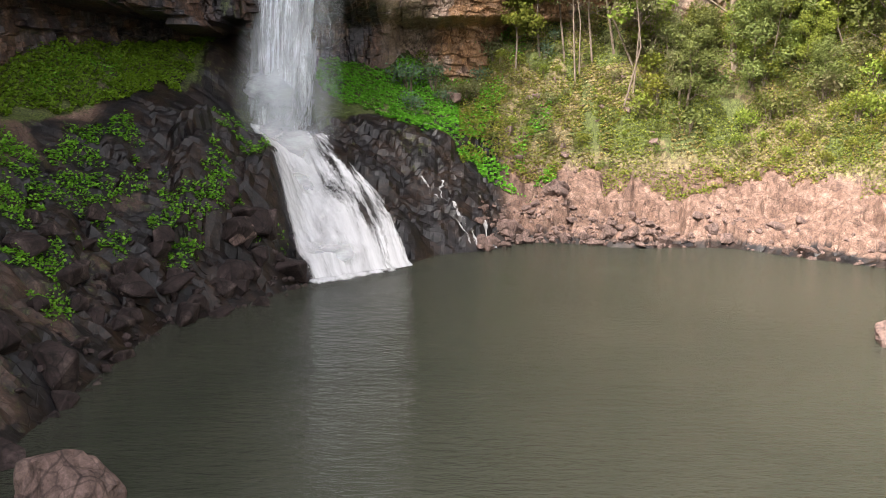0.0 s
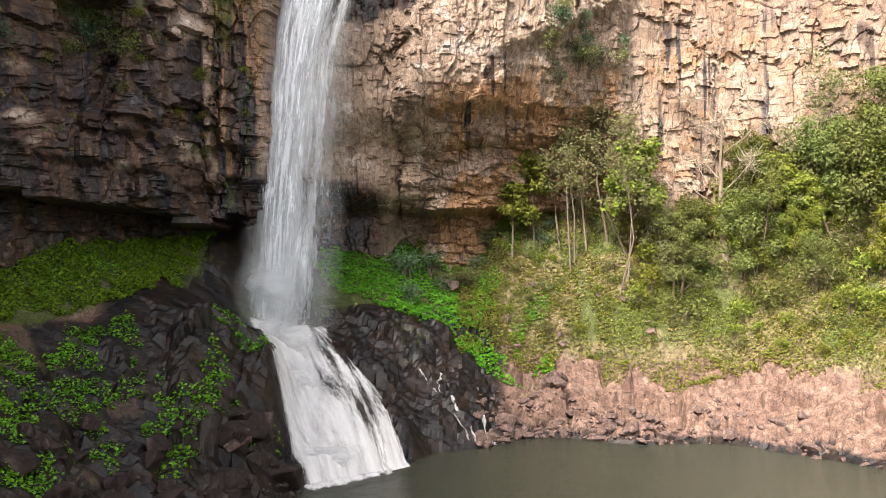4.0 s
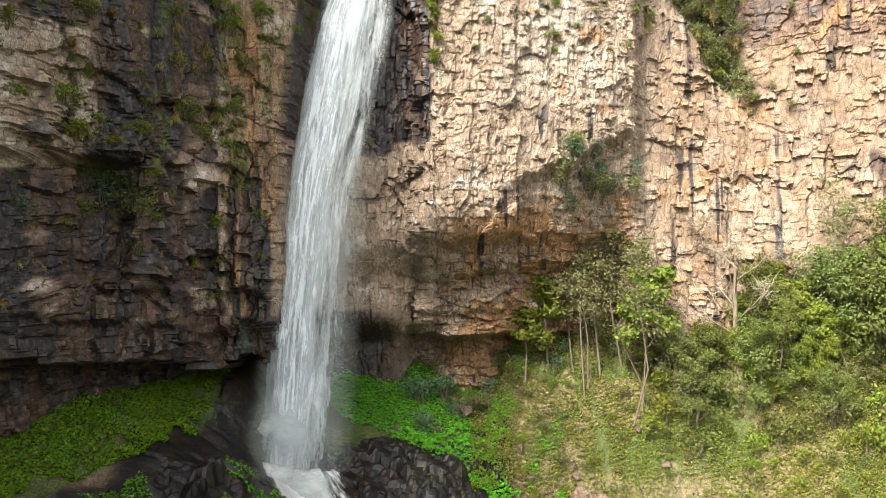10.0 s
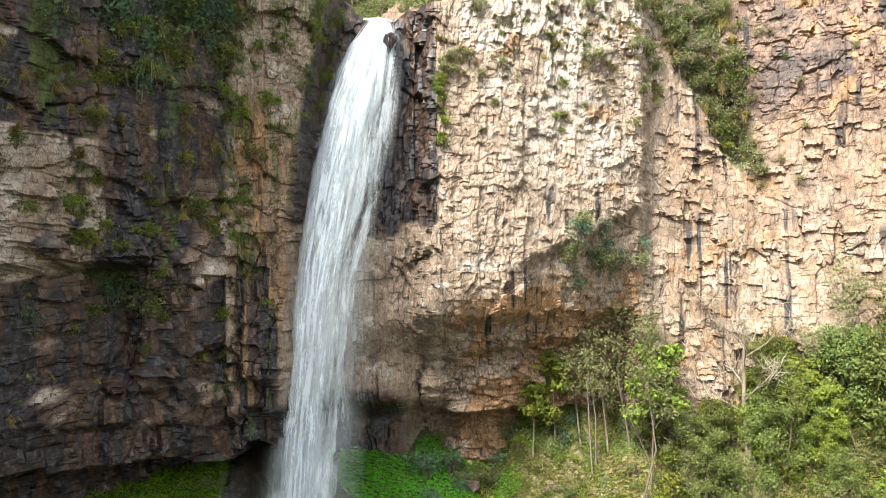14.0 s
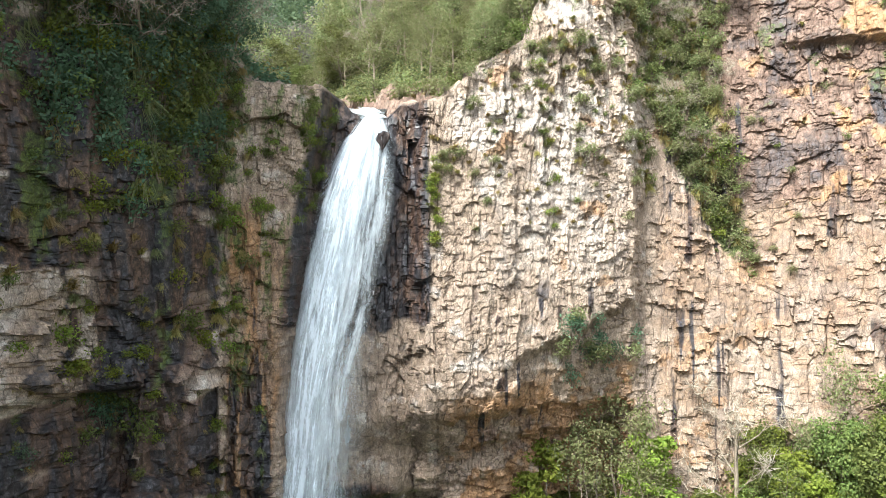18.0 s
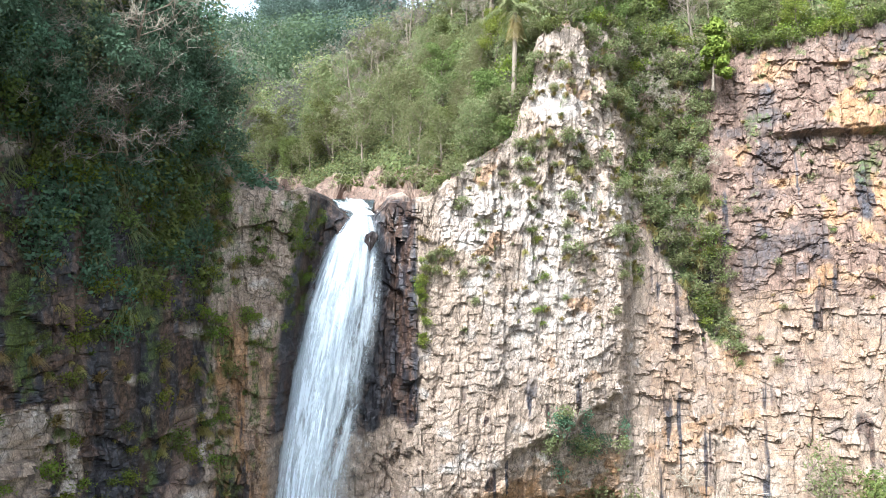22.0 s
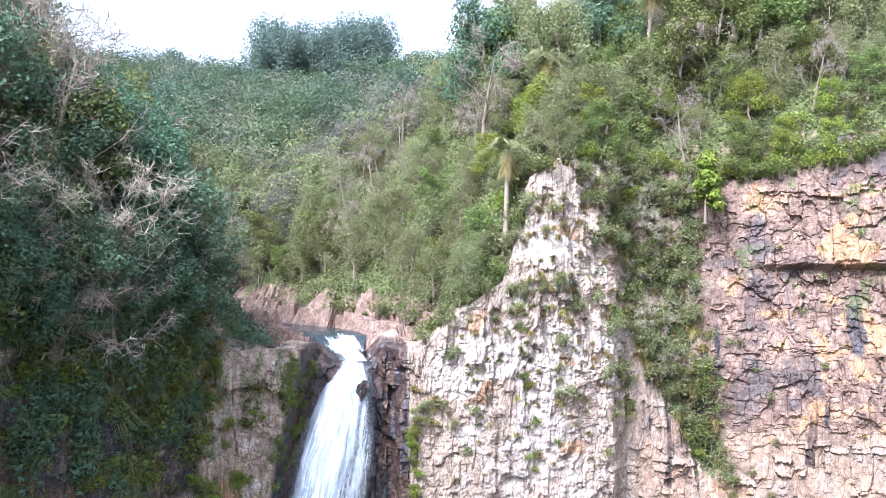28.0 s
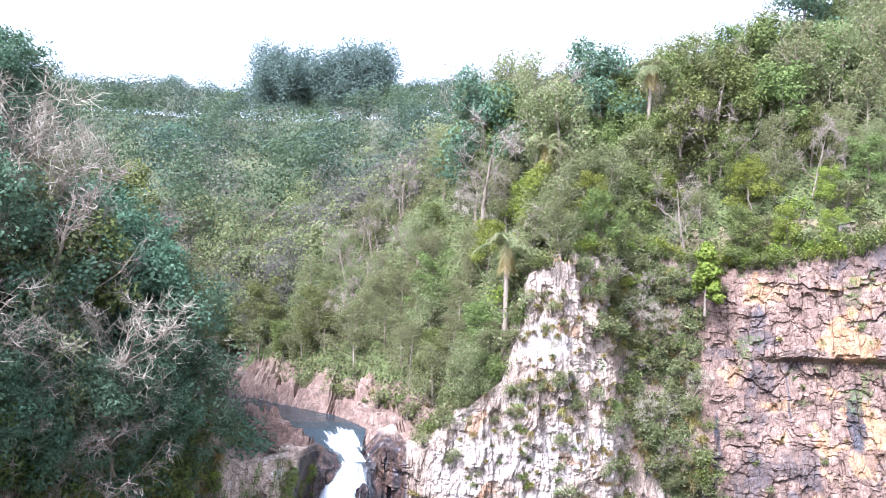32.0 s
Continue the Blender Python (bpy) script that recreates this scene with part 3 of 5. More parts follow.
low_beds = smooth(20, 17, CZ + 0.25 * (4 - CX)) * smooth(-4, 0, CX) * smooth(13, 11, CX)
out = out * (1 - 0.45 * low_beds) + beds * 0.95 * low_beds
calm = bump(CX, CZ, -6.5, 30, 3.6, 40)
out = out * (1 - 0.5 * calm) + 0.35 * (fbm(run * 0.5, CZ * 0.3, 5, 81) - 0.5)
out = out * (0.35 + 0.65 * smooth(1.0, 0.96, CT))
CX2, CY2, CZ2 = CX + nx * out, CY + ny * out, CZ + 0.15 * (fbm(CX * 1.3, CZ * 1.3, 3, 91) - 0.5) * (CT < 0.995)
# the lip of the land behind the edge
S = np.concatenate([np.linspace(0.12, 3.0, 18)])[:, None] + 0 * xs[None, :]
BX = xs[None, :] + 0 * S
BY = rim(BX) + S
BZ = upland(BX, BY)
r1, r2, ou, ov, gap = blocks(BX / 1.7, BY / 1.3, 46)
BZ = BZ + (0.5 * (r1 - 0.5) + 0.5 * (r2 - 0.5) * ou - 0.1 * (gap < 0.08)) * smooth(0, 0.6, S) * smooth(3.0, 2.2, S)
AX, AY, AZ = np.vstack([CX2, BX]), np.vstack([CY2, BY]), np.vstack([CZ2, BZ])
mott = fbm(AX * 0.5, AZ * 0.35, 5, 101)
vert = fbm(AX * 1.1, AZ * 0.10, 4, 111)
spots = fbm(AX * 0.9, AZ * 0.9, 4, 121)
stain = fbm(AX * 1.7, AZ * 0.12, 4, 136)
hue = fbm(AX * 0.35, AZ * 0.5, 4, 134)
notch = knots(AZ, [(10, -10.6), (20, -10.0), (27, -9.5), (33, -8.7), (38, -7.6)])
column = smooth(-13.0, -12.2, AX + 0.8 * (spots - 0.5)) * smooth(0.4, -0.3, AX - notch)
block = smooth(0.0, 0.3, bump(AX, AZ, -18.8, 25.2, 3.6, 3.6) + 0.9 * (spots - 0.5))
wet = (0.48 + 0.36 * smooth(21.5, 18.5, AZ) - 0.08 * smooth(20, 26, AZ) + 0.4 * smooth(0.42, 0.58, vert)) * smooth(-12.2, -13.4, AX) * (1 - 0.3 * smooth(-16.2, -15.2, AX) * smooth(0.60, 0.45, vert)) * (1 - 0.3 * smooth(0.50, 0.60, hue) * smooth(28, 22, AZ))
wet = np.maximum(wet, 0.95 * smooth(-14.0, -14.6, AX) * smooth(-17.0, -16.0, AX) * smooth(19, 22, AZ))
wet = wet * (1 - 0.92 * block * smooth(0.58, 0.48, stain))
wet = np.maximum(wet, smooth(-0.6, 0.2, AX - notch) * smooth(-1.3, -2.0, AX + 0.7 * (vert - 0.5)) * smooth(23.5, 25.5, AZ + 2.5 * (spots - 0.5)) * smooth(39.5, 38.0, AZ))
wet = np.maximum(wet, smooth(-2.0, -6.0, AX) * smooth(15.2, 13.6, AZ))
wet = np.maximum(wet, 0.9 * smooth(0.53, 0.60, vert) * smooth(0.45, 0.55, mott) * smooth(-1, 1, AX) * smooth(12.5, 11.0, AX) * smooth(30, 24, AZ))
wet = np.maximum(wet, column * (0.25 + 0.6 * smooth(0.50, 0.58, stain)) * smooth(32, 24, AZ))
moss = 0.75 * smooth(-9.5, -12.5, AX) * smooth(0.46, 0.60, 0.4 * spots + 0.6 * fbm(AX * 1.3, AZ * 0.16, 4, 133) + 0.06 * smooth(26, 40, AZ)) * (0.2 + 0.8 * smooth(14, 24, AZ)) * (1 - 0.7 * block)
moss = np.maximum(moss, 0.9 * np.exp(-((AX - gully_x(AZ)) / (1.5 + 0.14 * np.clip(AZ - 28, 0, 30))) ** 2) * smooth(27, 30, AZ) * smooth(0.38, 0.55, spots))
moss = np.maximum(moss, 0.6 * smooth(0.60, 0.70, spots) * smooth(32, 42, AZ))
moss = np.maximum(moss, 0.6 * column * smooth(0.54, 0.64, fbm(AX * 1.6, AZ * 0.3, 4, 135)))
ochre = column * (0.65 + 0.5 * smooth(0.4, 0.6, stain)) * smooth(13, 15, AZ) * smooth(36, 28, AZ)
ochre = np.maximum(ochre, 0.75 * smooth(-13.0, -14.5, AX) * smooth(0.52, 0.60, stain) * smooth(0.48, 0.58, hue) * smooth(30, 24, AZ))
ochre = np.maximum(ochre, 0.85 * smooth(17, 21, AX) * smooth(0.56, 0.74, hue + 0.25 * (spots - 0.5)) * smooth(26, 33, AZ))
glow = np.maximum(bump(AX, AZ, 27.5, 44.8, 2.6, 2.6), bump(AX, AZ, 28.5, 37.5, 4.0, 3.6))
ochre = np.maximum(ochre, 0.9 * smooth(0.45, 0.75, glow + 1.6 * (spots - 0.5)))
ochre = np.maximum(ochre, 0.6 * smooth(12, 14, AX) * smooth(38, 31, AZ) * smooth(0.30, 0.55, spots))
ochre = np.maximum(ochre, 0.9 * smooth(-3.0, 0.5, AX) * smooth(13.0, 11.5, AX) * smooth(22.5, 19.0, AZ - 0.15 * AX) * smooth(0.34, 0.50, 0.5 * mott + 0.5 * spots))
ochre = np.maximum(ochre, 0.5 * smooth(-1.5, 0.5, AX) * smooth(14, 12, AX) * smooth(30, 22, AZ) * smooth(0.38, 0.6, mott))
ochre = np.maximum(ochre, 0.7 * smooth(-1.0, 0.5, AX) * smooth(0.66, 0.72, hue))
wet = np.maximum(wet, 0.5 * smooth(16, 20, AX) * smooth(0.50, 0.60, fbm(AX * 0.45, AZ * 0.3, 4, 131)) * smooth(29, 34, AZ) * smooth(0.6, 0.5, hue))
wet = np.maximum(wet, 0.62 * smooth(12.8, 13.6, AX) * smooth(0.56, 0.66, stain) * smooth(0.42, 0.55, fbm(AX * 0.4, AZ * 0.22, 3, 137)))
pale = smooth(-1.4, 0.5, AX) * smooth(14.5, 11.0, AX) * (0.3 + 0.5 * smooth(24, 34, AZ) - 0.38 * smooth(37, 42, AZ)) * smooth(20.5, 24.0, AZ) * (0.25 + 0.75 * smooth(0.40, 0.60, mott))
pale = np.maximum(pale, 1.2 * smooth(0.1, 0.4, bump(AX, AZ, 7.2, 44.8, 2.0, 1.6) + 0.6 * (spots - 0.5)))
pale = np.maximum(pale, 0.45 * column * smooth(31, 35, AZ) * smooth(0.42, 0.55, mott))
pale = np.maximum(pale, 1.0 * block * smooth(0.60, 0.48, 0.5 * stain + 0.5 * mott))
redrock = smooth(21.5, 17, AZ - 0.15 * AX) * smooth(-3, 1, AX) * smooth(13.5, 12, AX) * (0.3 + 0.5 * smooth(0.42, 0.56, mott))
redrock = np.maximum(redrock, smooth(-12.6, -14.0, AX) * (0.75 + 0.2 * smooth(0.40, 0.56, mott)) * (1 - 0.75 * block))
redrock = np.maximum(redrock, column * 0.6 * smooth(0.62, 0.45, spots) * smooth(36, 30, AZ))
redrock = np.maximum(redrock, 0.6 * smooth(13, 20, AX) * smooth(0.46, 0.58, vert) * smooth(22, 28, AZ))
redrock = np.maximum(redrock, 0.9 * smooth(15, 19, AX) * smooth(29, 34, AZ) * (0.75 + 0.25 * smooth(0.40, 0.56, mott)))
redrock = np.maximum(redrock, 0.42 * smooth(12.8, 14, AX) * smooth(20, 26, AZ))
dry = 0.0 * AX
flat_top = np.zeros(AX.shape)
flat_top[len(ts):] = smooth(0.6, 2.5, S)
dry = np.maximum(dry, flat_top * smooth(-1.5, 4, AX) * 0.6)
moss = np.maximum(moss, flat_top * smooth(-9.5, -12, AX))
for name, lo, hi, label in (("cliff_left", -36, -10.4, "tall dark wet basalt cliff with moss streaks and an undercut foot"),
                            ("cliff_middle", -10.4, -1.4, "black wet rock recess behind the waterfall"),
                            ("cliff_right", -1.4, 50, "tall pale pinkish-cream fractured basalt cliff with orange stains")):
    i0, i1 = np.searchsorted(xs, lo), np.searchsorted(xs, hi) + 1
    cut = np.s_[:, i0:i1]
    me = sheet(name, AX[cut], AY[cut], AZ[cut], ROCK, [("zone_a", wet[cut], moss[cut], ochre[cut]), ("zone_b", pale[cut], redrock[cut], dry[cut])])
    tagged(new(name, me), label, "cliff", kind="structure")


def cliff_y(x, z):
    """y of the finished cliff surface."""
    i = int(np.clip(np.searchsorted(xs, x), 0, len(xs) - 1))
    j = int(np.clip(round((z - 7.0) / (float(brink(x)) - 7.0) * 539), 0, 539))
    return float(CY2[j, i])


# ---- ground above the cliff ----
ux = np.concatenate([np.arange(-70, -16, 1.5), np.arange(-16, 4, 0.22), np.arange(4, 80, 1.2)])
us = np.concatenate([np.arange(2.6, 16, 0.22), np.arange(16, 60, 1.2), np.arange(60, 120, 4.0)])
UX, US = np.meshgrid(ux, us)
UY = rim(UX) + US
UZ = upland(UX, UY)
r1, r2, ou, ov, gap = blocks(UX / 2.2 + 0.3 * UY, UY / 1.5, 141)
s1, s2, pu, pv, sgap = blocks(UX / 0.8 + 0.4 * UY, UY / 0.6, 143)
off = np.abs(UX - stream_x(UY)) - channel_half(UY)
near_stream = smooth(6.0, 4.0, off)
UZ = UZ + near_stream * (0.75 * (r1 - 0.5) + 1.0 * (r2 - 0.5) * ou + 0.5 * ov - 0.2 * (gap < 0.09) + 0.35 * (s1 - 0.5) + 0.5 * (s2 - 0.5) * pu) * smooth(0.0, 1.2, off) * smooth(2.6, 3.4, US)
step = UZ / 0.7 + 1.6 * fbm(UX * 0.35, UY * 0.35, 3, 145) + 0.25 * UX
ledge = 0.7 * (np.floor(step) + smooth(0.7, 1.0, step - np.floor(step)) - step + 0.5)
UZ = UZ + near_stream * ledge * smooth(0.3, 1.2, off) * smooth(2.6, 3.4, US)
UZ = UZ + (1 - near_stream) * 0.8 * (fbm(UX * 0.3, UY * 0.3, 4, 151) - 0.5)
earthy = smooth(3.8, 5.6, off + 1.5 * (fbm(UX, UY, 3, 161) - 0.5))
me = sheet("upland_ground", UX, UY, UZ, ROCK, [("zone_a", 0.9 * smooth(0.5, 0.1, off), 0.95 * earthy, 0.0), ("zone_b", 0.12 * (1 - earthy), 0.62 + 0.5 * (fbm(UX * 0.5, UY * 0.5, 3, 163) - 0.5), 0.1 * earthy)])
tagged(new("upland_ground", me), "bare pinkish bedrock beside the stream and leaf-littered hillside soil", "ground", kind="structure")

# wide land to the horizon
gx = np.concatenate([-np.geomspace(1600, 30, 60), np.linspace(-28, 28, 40), np.geomspace(30, 1600, 60)])
gy = np.concatenate([-np.geomspace(1600, 40, 40), np.linspace(-38, 98, 30), np.geomspace(100, 1600, 60)])
GX, GY = np.meshgrid(gx, gy)
fore = upland(GX, np.maximum(GY, 100.0)) + 6 * (fbm(GX * 0.02, GY * 0.02, 4, 171) - 0.5)
bowl = np.hypot(GX, np.minimum(GY, 0)) - 60
GZ = np.where(GY > 95, fore, -4 + 0.55 * np.clip(bowl, 0, 90) + 0.05 * np.clip(bowl - 90, 0, 2000))
GZ = np.where((GY > 20) & (GY <= 95), np.where(np.abs(GX) > 56, 40.0, -4.0), GZ)
GZ = GZ - 1.5
me = sheet("ground", GX, GY, GZ, EARTH, smooth_shade=True)
tagged(new("ground", me), "wooded hills around the gorge", "ground", kind="structure")

# ---- banks and talus ----
tx, ty = np.arange(-44, 46, 0.19), np.arange(2, 66, 0.19)
TX, TY = np.meshgrid(tx, ty)
TD = inland(TX, TY)
TZ = talus(TX, TY)
r1, r2, ou, ov, gap = blocks(TX / 2.3 + 0.6 * (fbm(TX * 0.4, TY * 0.4, 3, 181) - 0.5), TY / 2.0, 182, 0.85, False)
s1, s2, pu, pv, sgap = blocks(TX / 0.75, TY / 0.7, 192, 0.85, False)
apron = smooth(1.0, 4.0, TX) * smooth(7.0, 5.0, TD)
mound = smooth(-12, -9, TX) * smooth(5, 2, TX)
bank = smooth(-9, -12, TX)
stony = np.clip(0.85 * apron + 0.95 * mound * smooth(11, 8, TD) + 0.75 * bank * smooth(9.5, 6, TD) + 0.15, 0, 1)
big = 0.9 * (r1 - 0.5) + (0.35 + 0.55 * apron) * ((r2 - 0.5) * ou + (r1 - 0.5) * ov) - 0.25 * np.clip(1 - gap / 0.12, 0, 1)
small = 0.30 * (s1 - 0.5) + 0.4 * (s2 - 0.5) * pu - (0.08 + 0.16 * apron) * np.clip(1 - sgap / 0.15, 0, 1)
TZ = TZ + smooth(-0.3, 1.2, TD) * (stony * (big * (1 + 0.45 * apron) + small + 0.7 * (1 - apron) * (fbm(TX * 0.9, TY * 0.9, 4, 203) - 0.5)) + 0.9 * (fbm(TX * 0.25, TY * 0.25, 4, 201) - 0.5))
grown = fbm(TX * 0.45, TY * 0.45, 4, 211)
wet = np.clip(mound * smooth(11.5, 9, TD + 3 * (grown - 0.5)) + bank * (0.5 + 0.5 * smooth(0.68, 0.52, grown)) * smooth(12, 8, TD), 0, 1)
wet = np.maximum(wet, smooth(0.5, 0.1, TZ))
carpet_line = TY - (36.5 + 1.69 * (TX + 19.1))
green = np.clip(bank * smooth(-0.8, 0.8, carpet_line) * smooth(-13.0, -14.4, TX) + smooth(8.5, 11, TD) * mound + 0.4 * bank * smooth(0.47, 0.56, grown) + 0.45 * mound * smooth(3, 6, TD) * smooth(0.50, 0.60, grown), 0, 1)
bare_strip = np.maximum(bump(TX, TY, 9.4, 54.4, 0.7, 2.8), np.maximum(bump(TX, TY, 18.6, 53.2, 1.8, 1.8), bump(TX, TY, 15.9, 52.6, 1.3, 2.2)))
green = green * (1 - bare_strip)
dome = bump(TX, TY, -13.6, 42.6, 3.4, 4.6) ** 0.5
green = np.maximum(green * (1 - 0.75 * dome), 0.3 * mound * smooth(1.5, 3.5, TD))
wet = np.maximum(np.maximum(wet, dome), smooth(-15.0, -13.4, TX) * smooth(-4.0, -7.0, TX) * smooth(38.0, 41.0, TY))
green = np.maximum(green, smooth(3, 6, TX) * smooth(5.5, 7.5, TD) * smooth(0.42, 0.56, grown) * 0.8)
red = np.clip(0.7 * bare_strip ** 0.5 + 1.0 * bank * smooth(13, 8, TD) + 1.0 * apron, 0, 1)
grass = smooth(1, 4, TX) * smooth(5.2, 7.0, TD) * 0.8
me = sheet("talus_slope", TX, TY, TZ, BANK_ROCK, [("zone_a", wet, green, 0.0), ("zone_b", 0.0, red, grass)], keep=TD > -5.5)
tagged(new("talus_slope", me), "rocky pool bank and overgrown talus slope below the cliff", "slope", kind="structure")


def talus_z(x, y):
    i, j = int(np.clip(round((x + 44) / 0.19), 0, len(tx) - 1)), int(np.clip(round((y - 2) / 0.19), 0, len(ty) - 1))
    return float(TZ[j, i])


# ---- water ----
wx, wy = np.meshgrid(np.linspace(-60, 60, 60), np.linspace(-60, 52, 60))
me = sheet("pool_water", wx, wy, 0 * wx, POOL, smooth_shade=True)
tagged(new("pool_water", me), "calm murky grey-green plunge pool with small ripples", "water", kind="structure")
sv, su = np.meshgrid(np.linspace(52.9, 74, 90), np.linspace(-1, 1, 24), indexing="ij")
sx = stream_x(sv) + su * (channel_half(sv) - 0.1 + 0.8 * smooth(53.6, 56.5, sv))
sz = knots(sv, [(52.9, 37.35), (53.6, 37.65), (55, 38.05), (57, 38.75), (58.5, 38.9), (80, 39.0)]) + 0.10 * (fbm(sx * 1.2, sv * 1.2, 3, 243) - 0.5) * smooth(59, 57, sv)
me = sheet("stream_water", sx, sv, sz, STREAM, smooth_shade=True)
tagged(new("stream_water", me), "dark clear stream running to the brink of the fall", "water", kind="structure")


def fall_sheet(name, shift, thick, material, spread=1.0, z1=37.75, z0=3.6, seed=0):
    """One veil of the free fall."""
    v, u = np.meshgrid(np.linspace(0, 1, 150), np.linspace(-1, 1, 44), indexing="ij")
    z = z1 + (z0 - z1) * v
    xl = knots(z, [(4.6, -11.3), (7, -11.3), (15, -10.6), (21.6, -10.1), (26.8, -9.6), (32, -8.6), (36, -7.1), (37.3, -6.0), (37.75, -5.75)])
    xr = knots(z, [(4.6, -6.6), (7, -6.5), (15, -6.2), (21.6, -5.6), (26.8, -4.4), (32, -3.6), (36, -3.6), (37.3, -4.2), (37.75, -4.45)])
    x = (xl + xr) / 2 + u * spread * (xr - xl) / 2
    y = knots(z, [(4.6, 47.4), (10, 48.0), (20, 49.0), (30, 50.3), (34, 51.0), (36, 51.7), (37.2, 52.3), (37.55, 52.9), (37.75, 53.8)])
    y = y + shift + 0.5 * u * u + 0.5 * (fbm(x * 0.9 + seed, z * 0.16, 3, 221 + seed) - 0.5)
    edge = np.clip((1 - np.abs(u)) * 2.6, 0, 1) * smooth(3.4, 6.2, z + 2.0 * (fbm(x * 0.9, z * 0.2, 3, 239) - 0.5))
    edge = edge * (smooth(z1, z1 - 9.0, z) if z1 < 35 else smooth(0.0, 0.008, v - 0.006 * np.abs(u) - 0.006 * fbm(x * 2.0, z * 0.5, 2, 233)))
    core = thick * (0.66 + 0.34 * np.exp(-((u + 0.3) / 0.5) ** 2)) * (0.9 + 0.25 * fbm(x * 0.8, z * 0.05, 3, 231 + seed)) * (1.0 + 0.12 * smooth(30, 37, z))
    return sheet(name, x, y, z, material, [("veil", core, edge, 0 * edge), ("flow", u / 2 + 0.5, v, 0.02 * seed + 0 * u)], smooth_shade=True)


waterfall = thing("waterfall", "tall white waterfall dropping freely from the notched brink", "waterfall")
for k, (shift, thick, spread) in enumerate(((0.0, 1.0, 1.0), (0.5, 0.98, 0.85), (-0.45, 0.9, 0.75))):
    part("water_veil", fall_sheet("water_veil", shift, thick, FALL, spread, seed=7 * k), waterfall)
part("strand_veil", fall_sheet("strand_veil", -0.7, 0.98, FALL_STRANDS, 0.85, seed=31), waterfall, "bright crisp strands of water")
part("spray_veil", fall_sheet("spray_veil", 0.9, 0.8, SPRAY, 1.35, 26, 4.6, 50), waterfall, "thin drifting spray")
for px_, py_, pz_, pw_, ph_, many in ((-8.6, 45.0, 5.6, 5.6, 4.6, 0.97), (-7.8, 43.9, 3.6, 4.0, 2.8, 0.85), (-9.4, 46.6, 8.0, 5.0, 6.0, 0.72), (-5.2, 39.4, 1.0, 3.4, 1.7, 0.95)):
    mv, mu = np.meshgrid(np.linspace(-1, 1, 30), np.linspace(-1, 1, 30), indexing="ij")
    puff = np.clip(1 - mu ** 2 - mv ** 2, 0, 1)
    me = sheet("spray_puff", px_ + mu * pw_ / 2, py_ + 0.6 * mu * mu + 0.5 * (fbm(mu * 2, mv * 2, 3, int(pw_ * 10)) - 0.5), pz_ + mv * ph_ / 2, SPRAY,
               [("veil", 0.45 + many * 0.75 * puff, puff ** 1.3 * 0.9, 0 * puff), ("flow", mu / 2 + 0.5, mv / 2 + 0.5, 0.1 * px_ + 1.2)], smooth_shade=True)
    part("spray_puff", me, waterfall, "soft spray where the water lands")

# cascade over the dark mound: a dense chute and a fan of thinner threads beside it
vv, uu = np.meshgrid(np.linspace(0, 1, 110), np.linspace(0, 1, 84), indexing="ij")
lx_, ly_ = knots(vv, [(0, -10.9), (0.35, -9.1), (0.7, -7.7), (1, -5.9)]), knots(vv, [(0, 46.8), (0.35, 43.4), (0.7, 40.8), (1, 37.3)])
rx_, ry_ = knots(vv, [(0, -6.0), (0.35, -4.0), (0.7, -2.2), (1, -0.9)]), knots(vv, [(0, 47.6), (0.35, 46.2), (0.7, 44.4), (1, 41.5)])
kx, ky = lx_ + (rx_ - lx_) * uu, ly_ + (ry_ - ly_) * uu
base = np.array([[np.mean([talus_z(a + p, b + q) for p in (-0.5, 0, 0.5) for q in (-0.5, 0, 0.5)]) for a, b in zip(ra, rb)] for ra, rb in zip(kx, ky)])
kz = np.maximum(base, 0.0) + 0.22 + 0.30 * fbm(kx * 1.6, ky * 1.2, 3, 241)
kz = kz * smooth(1.0, 0.9, vv) + 0.06
chute = np.exp(-((uu - 0.27) / 0.25) ** 2)
threads = smooth(0.42, 0.58, uu) * smooth(1.0, 0.9, uu + 0.1 * fbm(vv * 5, uu * 0, 2, 252)) * (0.48 + 0.6 * fbm(uu * 16 + 2 * vv, vv * 3.5, 3, 251))
amount = np.clip(1.9 * chute + threads - 0.55 * bump(uu, vv, 0.57, 0.5, 0.14, 0.42) - 0.25 * bump(uu, vv, 0.8, 0.25, 0.2, 0.2), 0, 1.2)
shown = smooth(0.12, 0.45, amount) * smooth(0, 0.06, uu) * smooth(1.0, 0.96, uu) * smooth(0.0, 0.08, vv)
# rapids that lead to the brink
rv, ru = np.meshgrid(np.linspace(52.9, 59.2, 80), np.linspace(-1, 1, 20), indexing="ij")
rx_ = stream_x(rv) + 0.25 + ru * (channel_half(rv) + 0.3)
rz_ = knots(rv, [(52.9, 37.43), (53.6, 37.74), (55, 38.14), (57, 38.82), (58.5, 38.95)]) + 0.12 * fbm(rx_ * 3, rv * 2, 3, 247)
swift = smooth(59.2, 54.8, rv) * (1 - 0.55 * np.abs(ru)) * (0.75 + 0.6 * fbm(rx_ * 1.6, rv * 0.8, 3, 249))
me = sheet("white_water", rx_, rv, rz_, CASCADE, [("veil", swift, smooth(0.1, 0.5, swift) * smooth(1.0, 0.8, np.abs(ru)), 0 * swift), ("flow", ru * 0.3 + 0.5, (rv - 52.9) / 8, 0 * ru)], smooth_shade=True)
part("white_water", me, waterfall, "white rapids at the brink")
cascade = thing("cascade", "white water spreading down a dark rock mound into the pool", "cascade")
me = sheet("water_sheet", kx, ky, kz, CASCADE, [("veil", np.clip(amount, 0, 1), shown, 0 * shown), ("flow", uu, vv, 0 * uu)], smooth_shade=True)
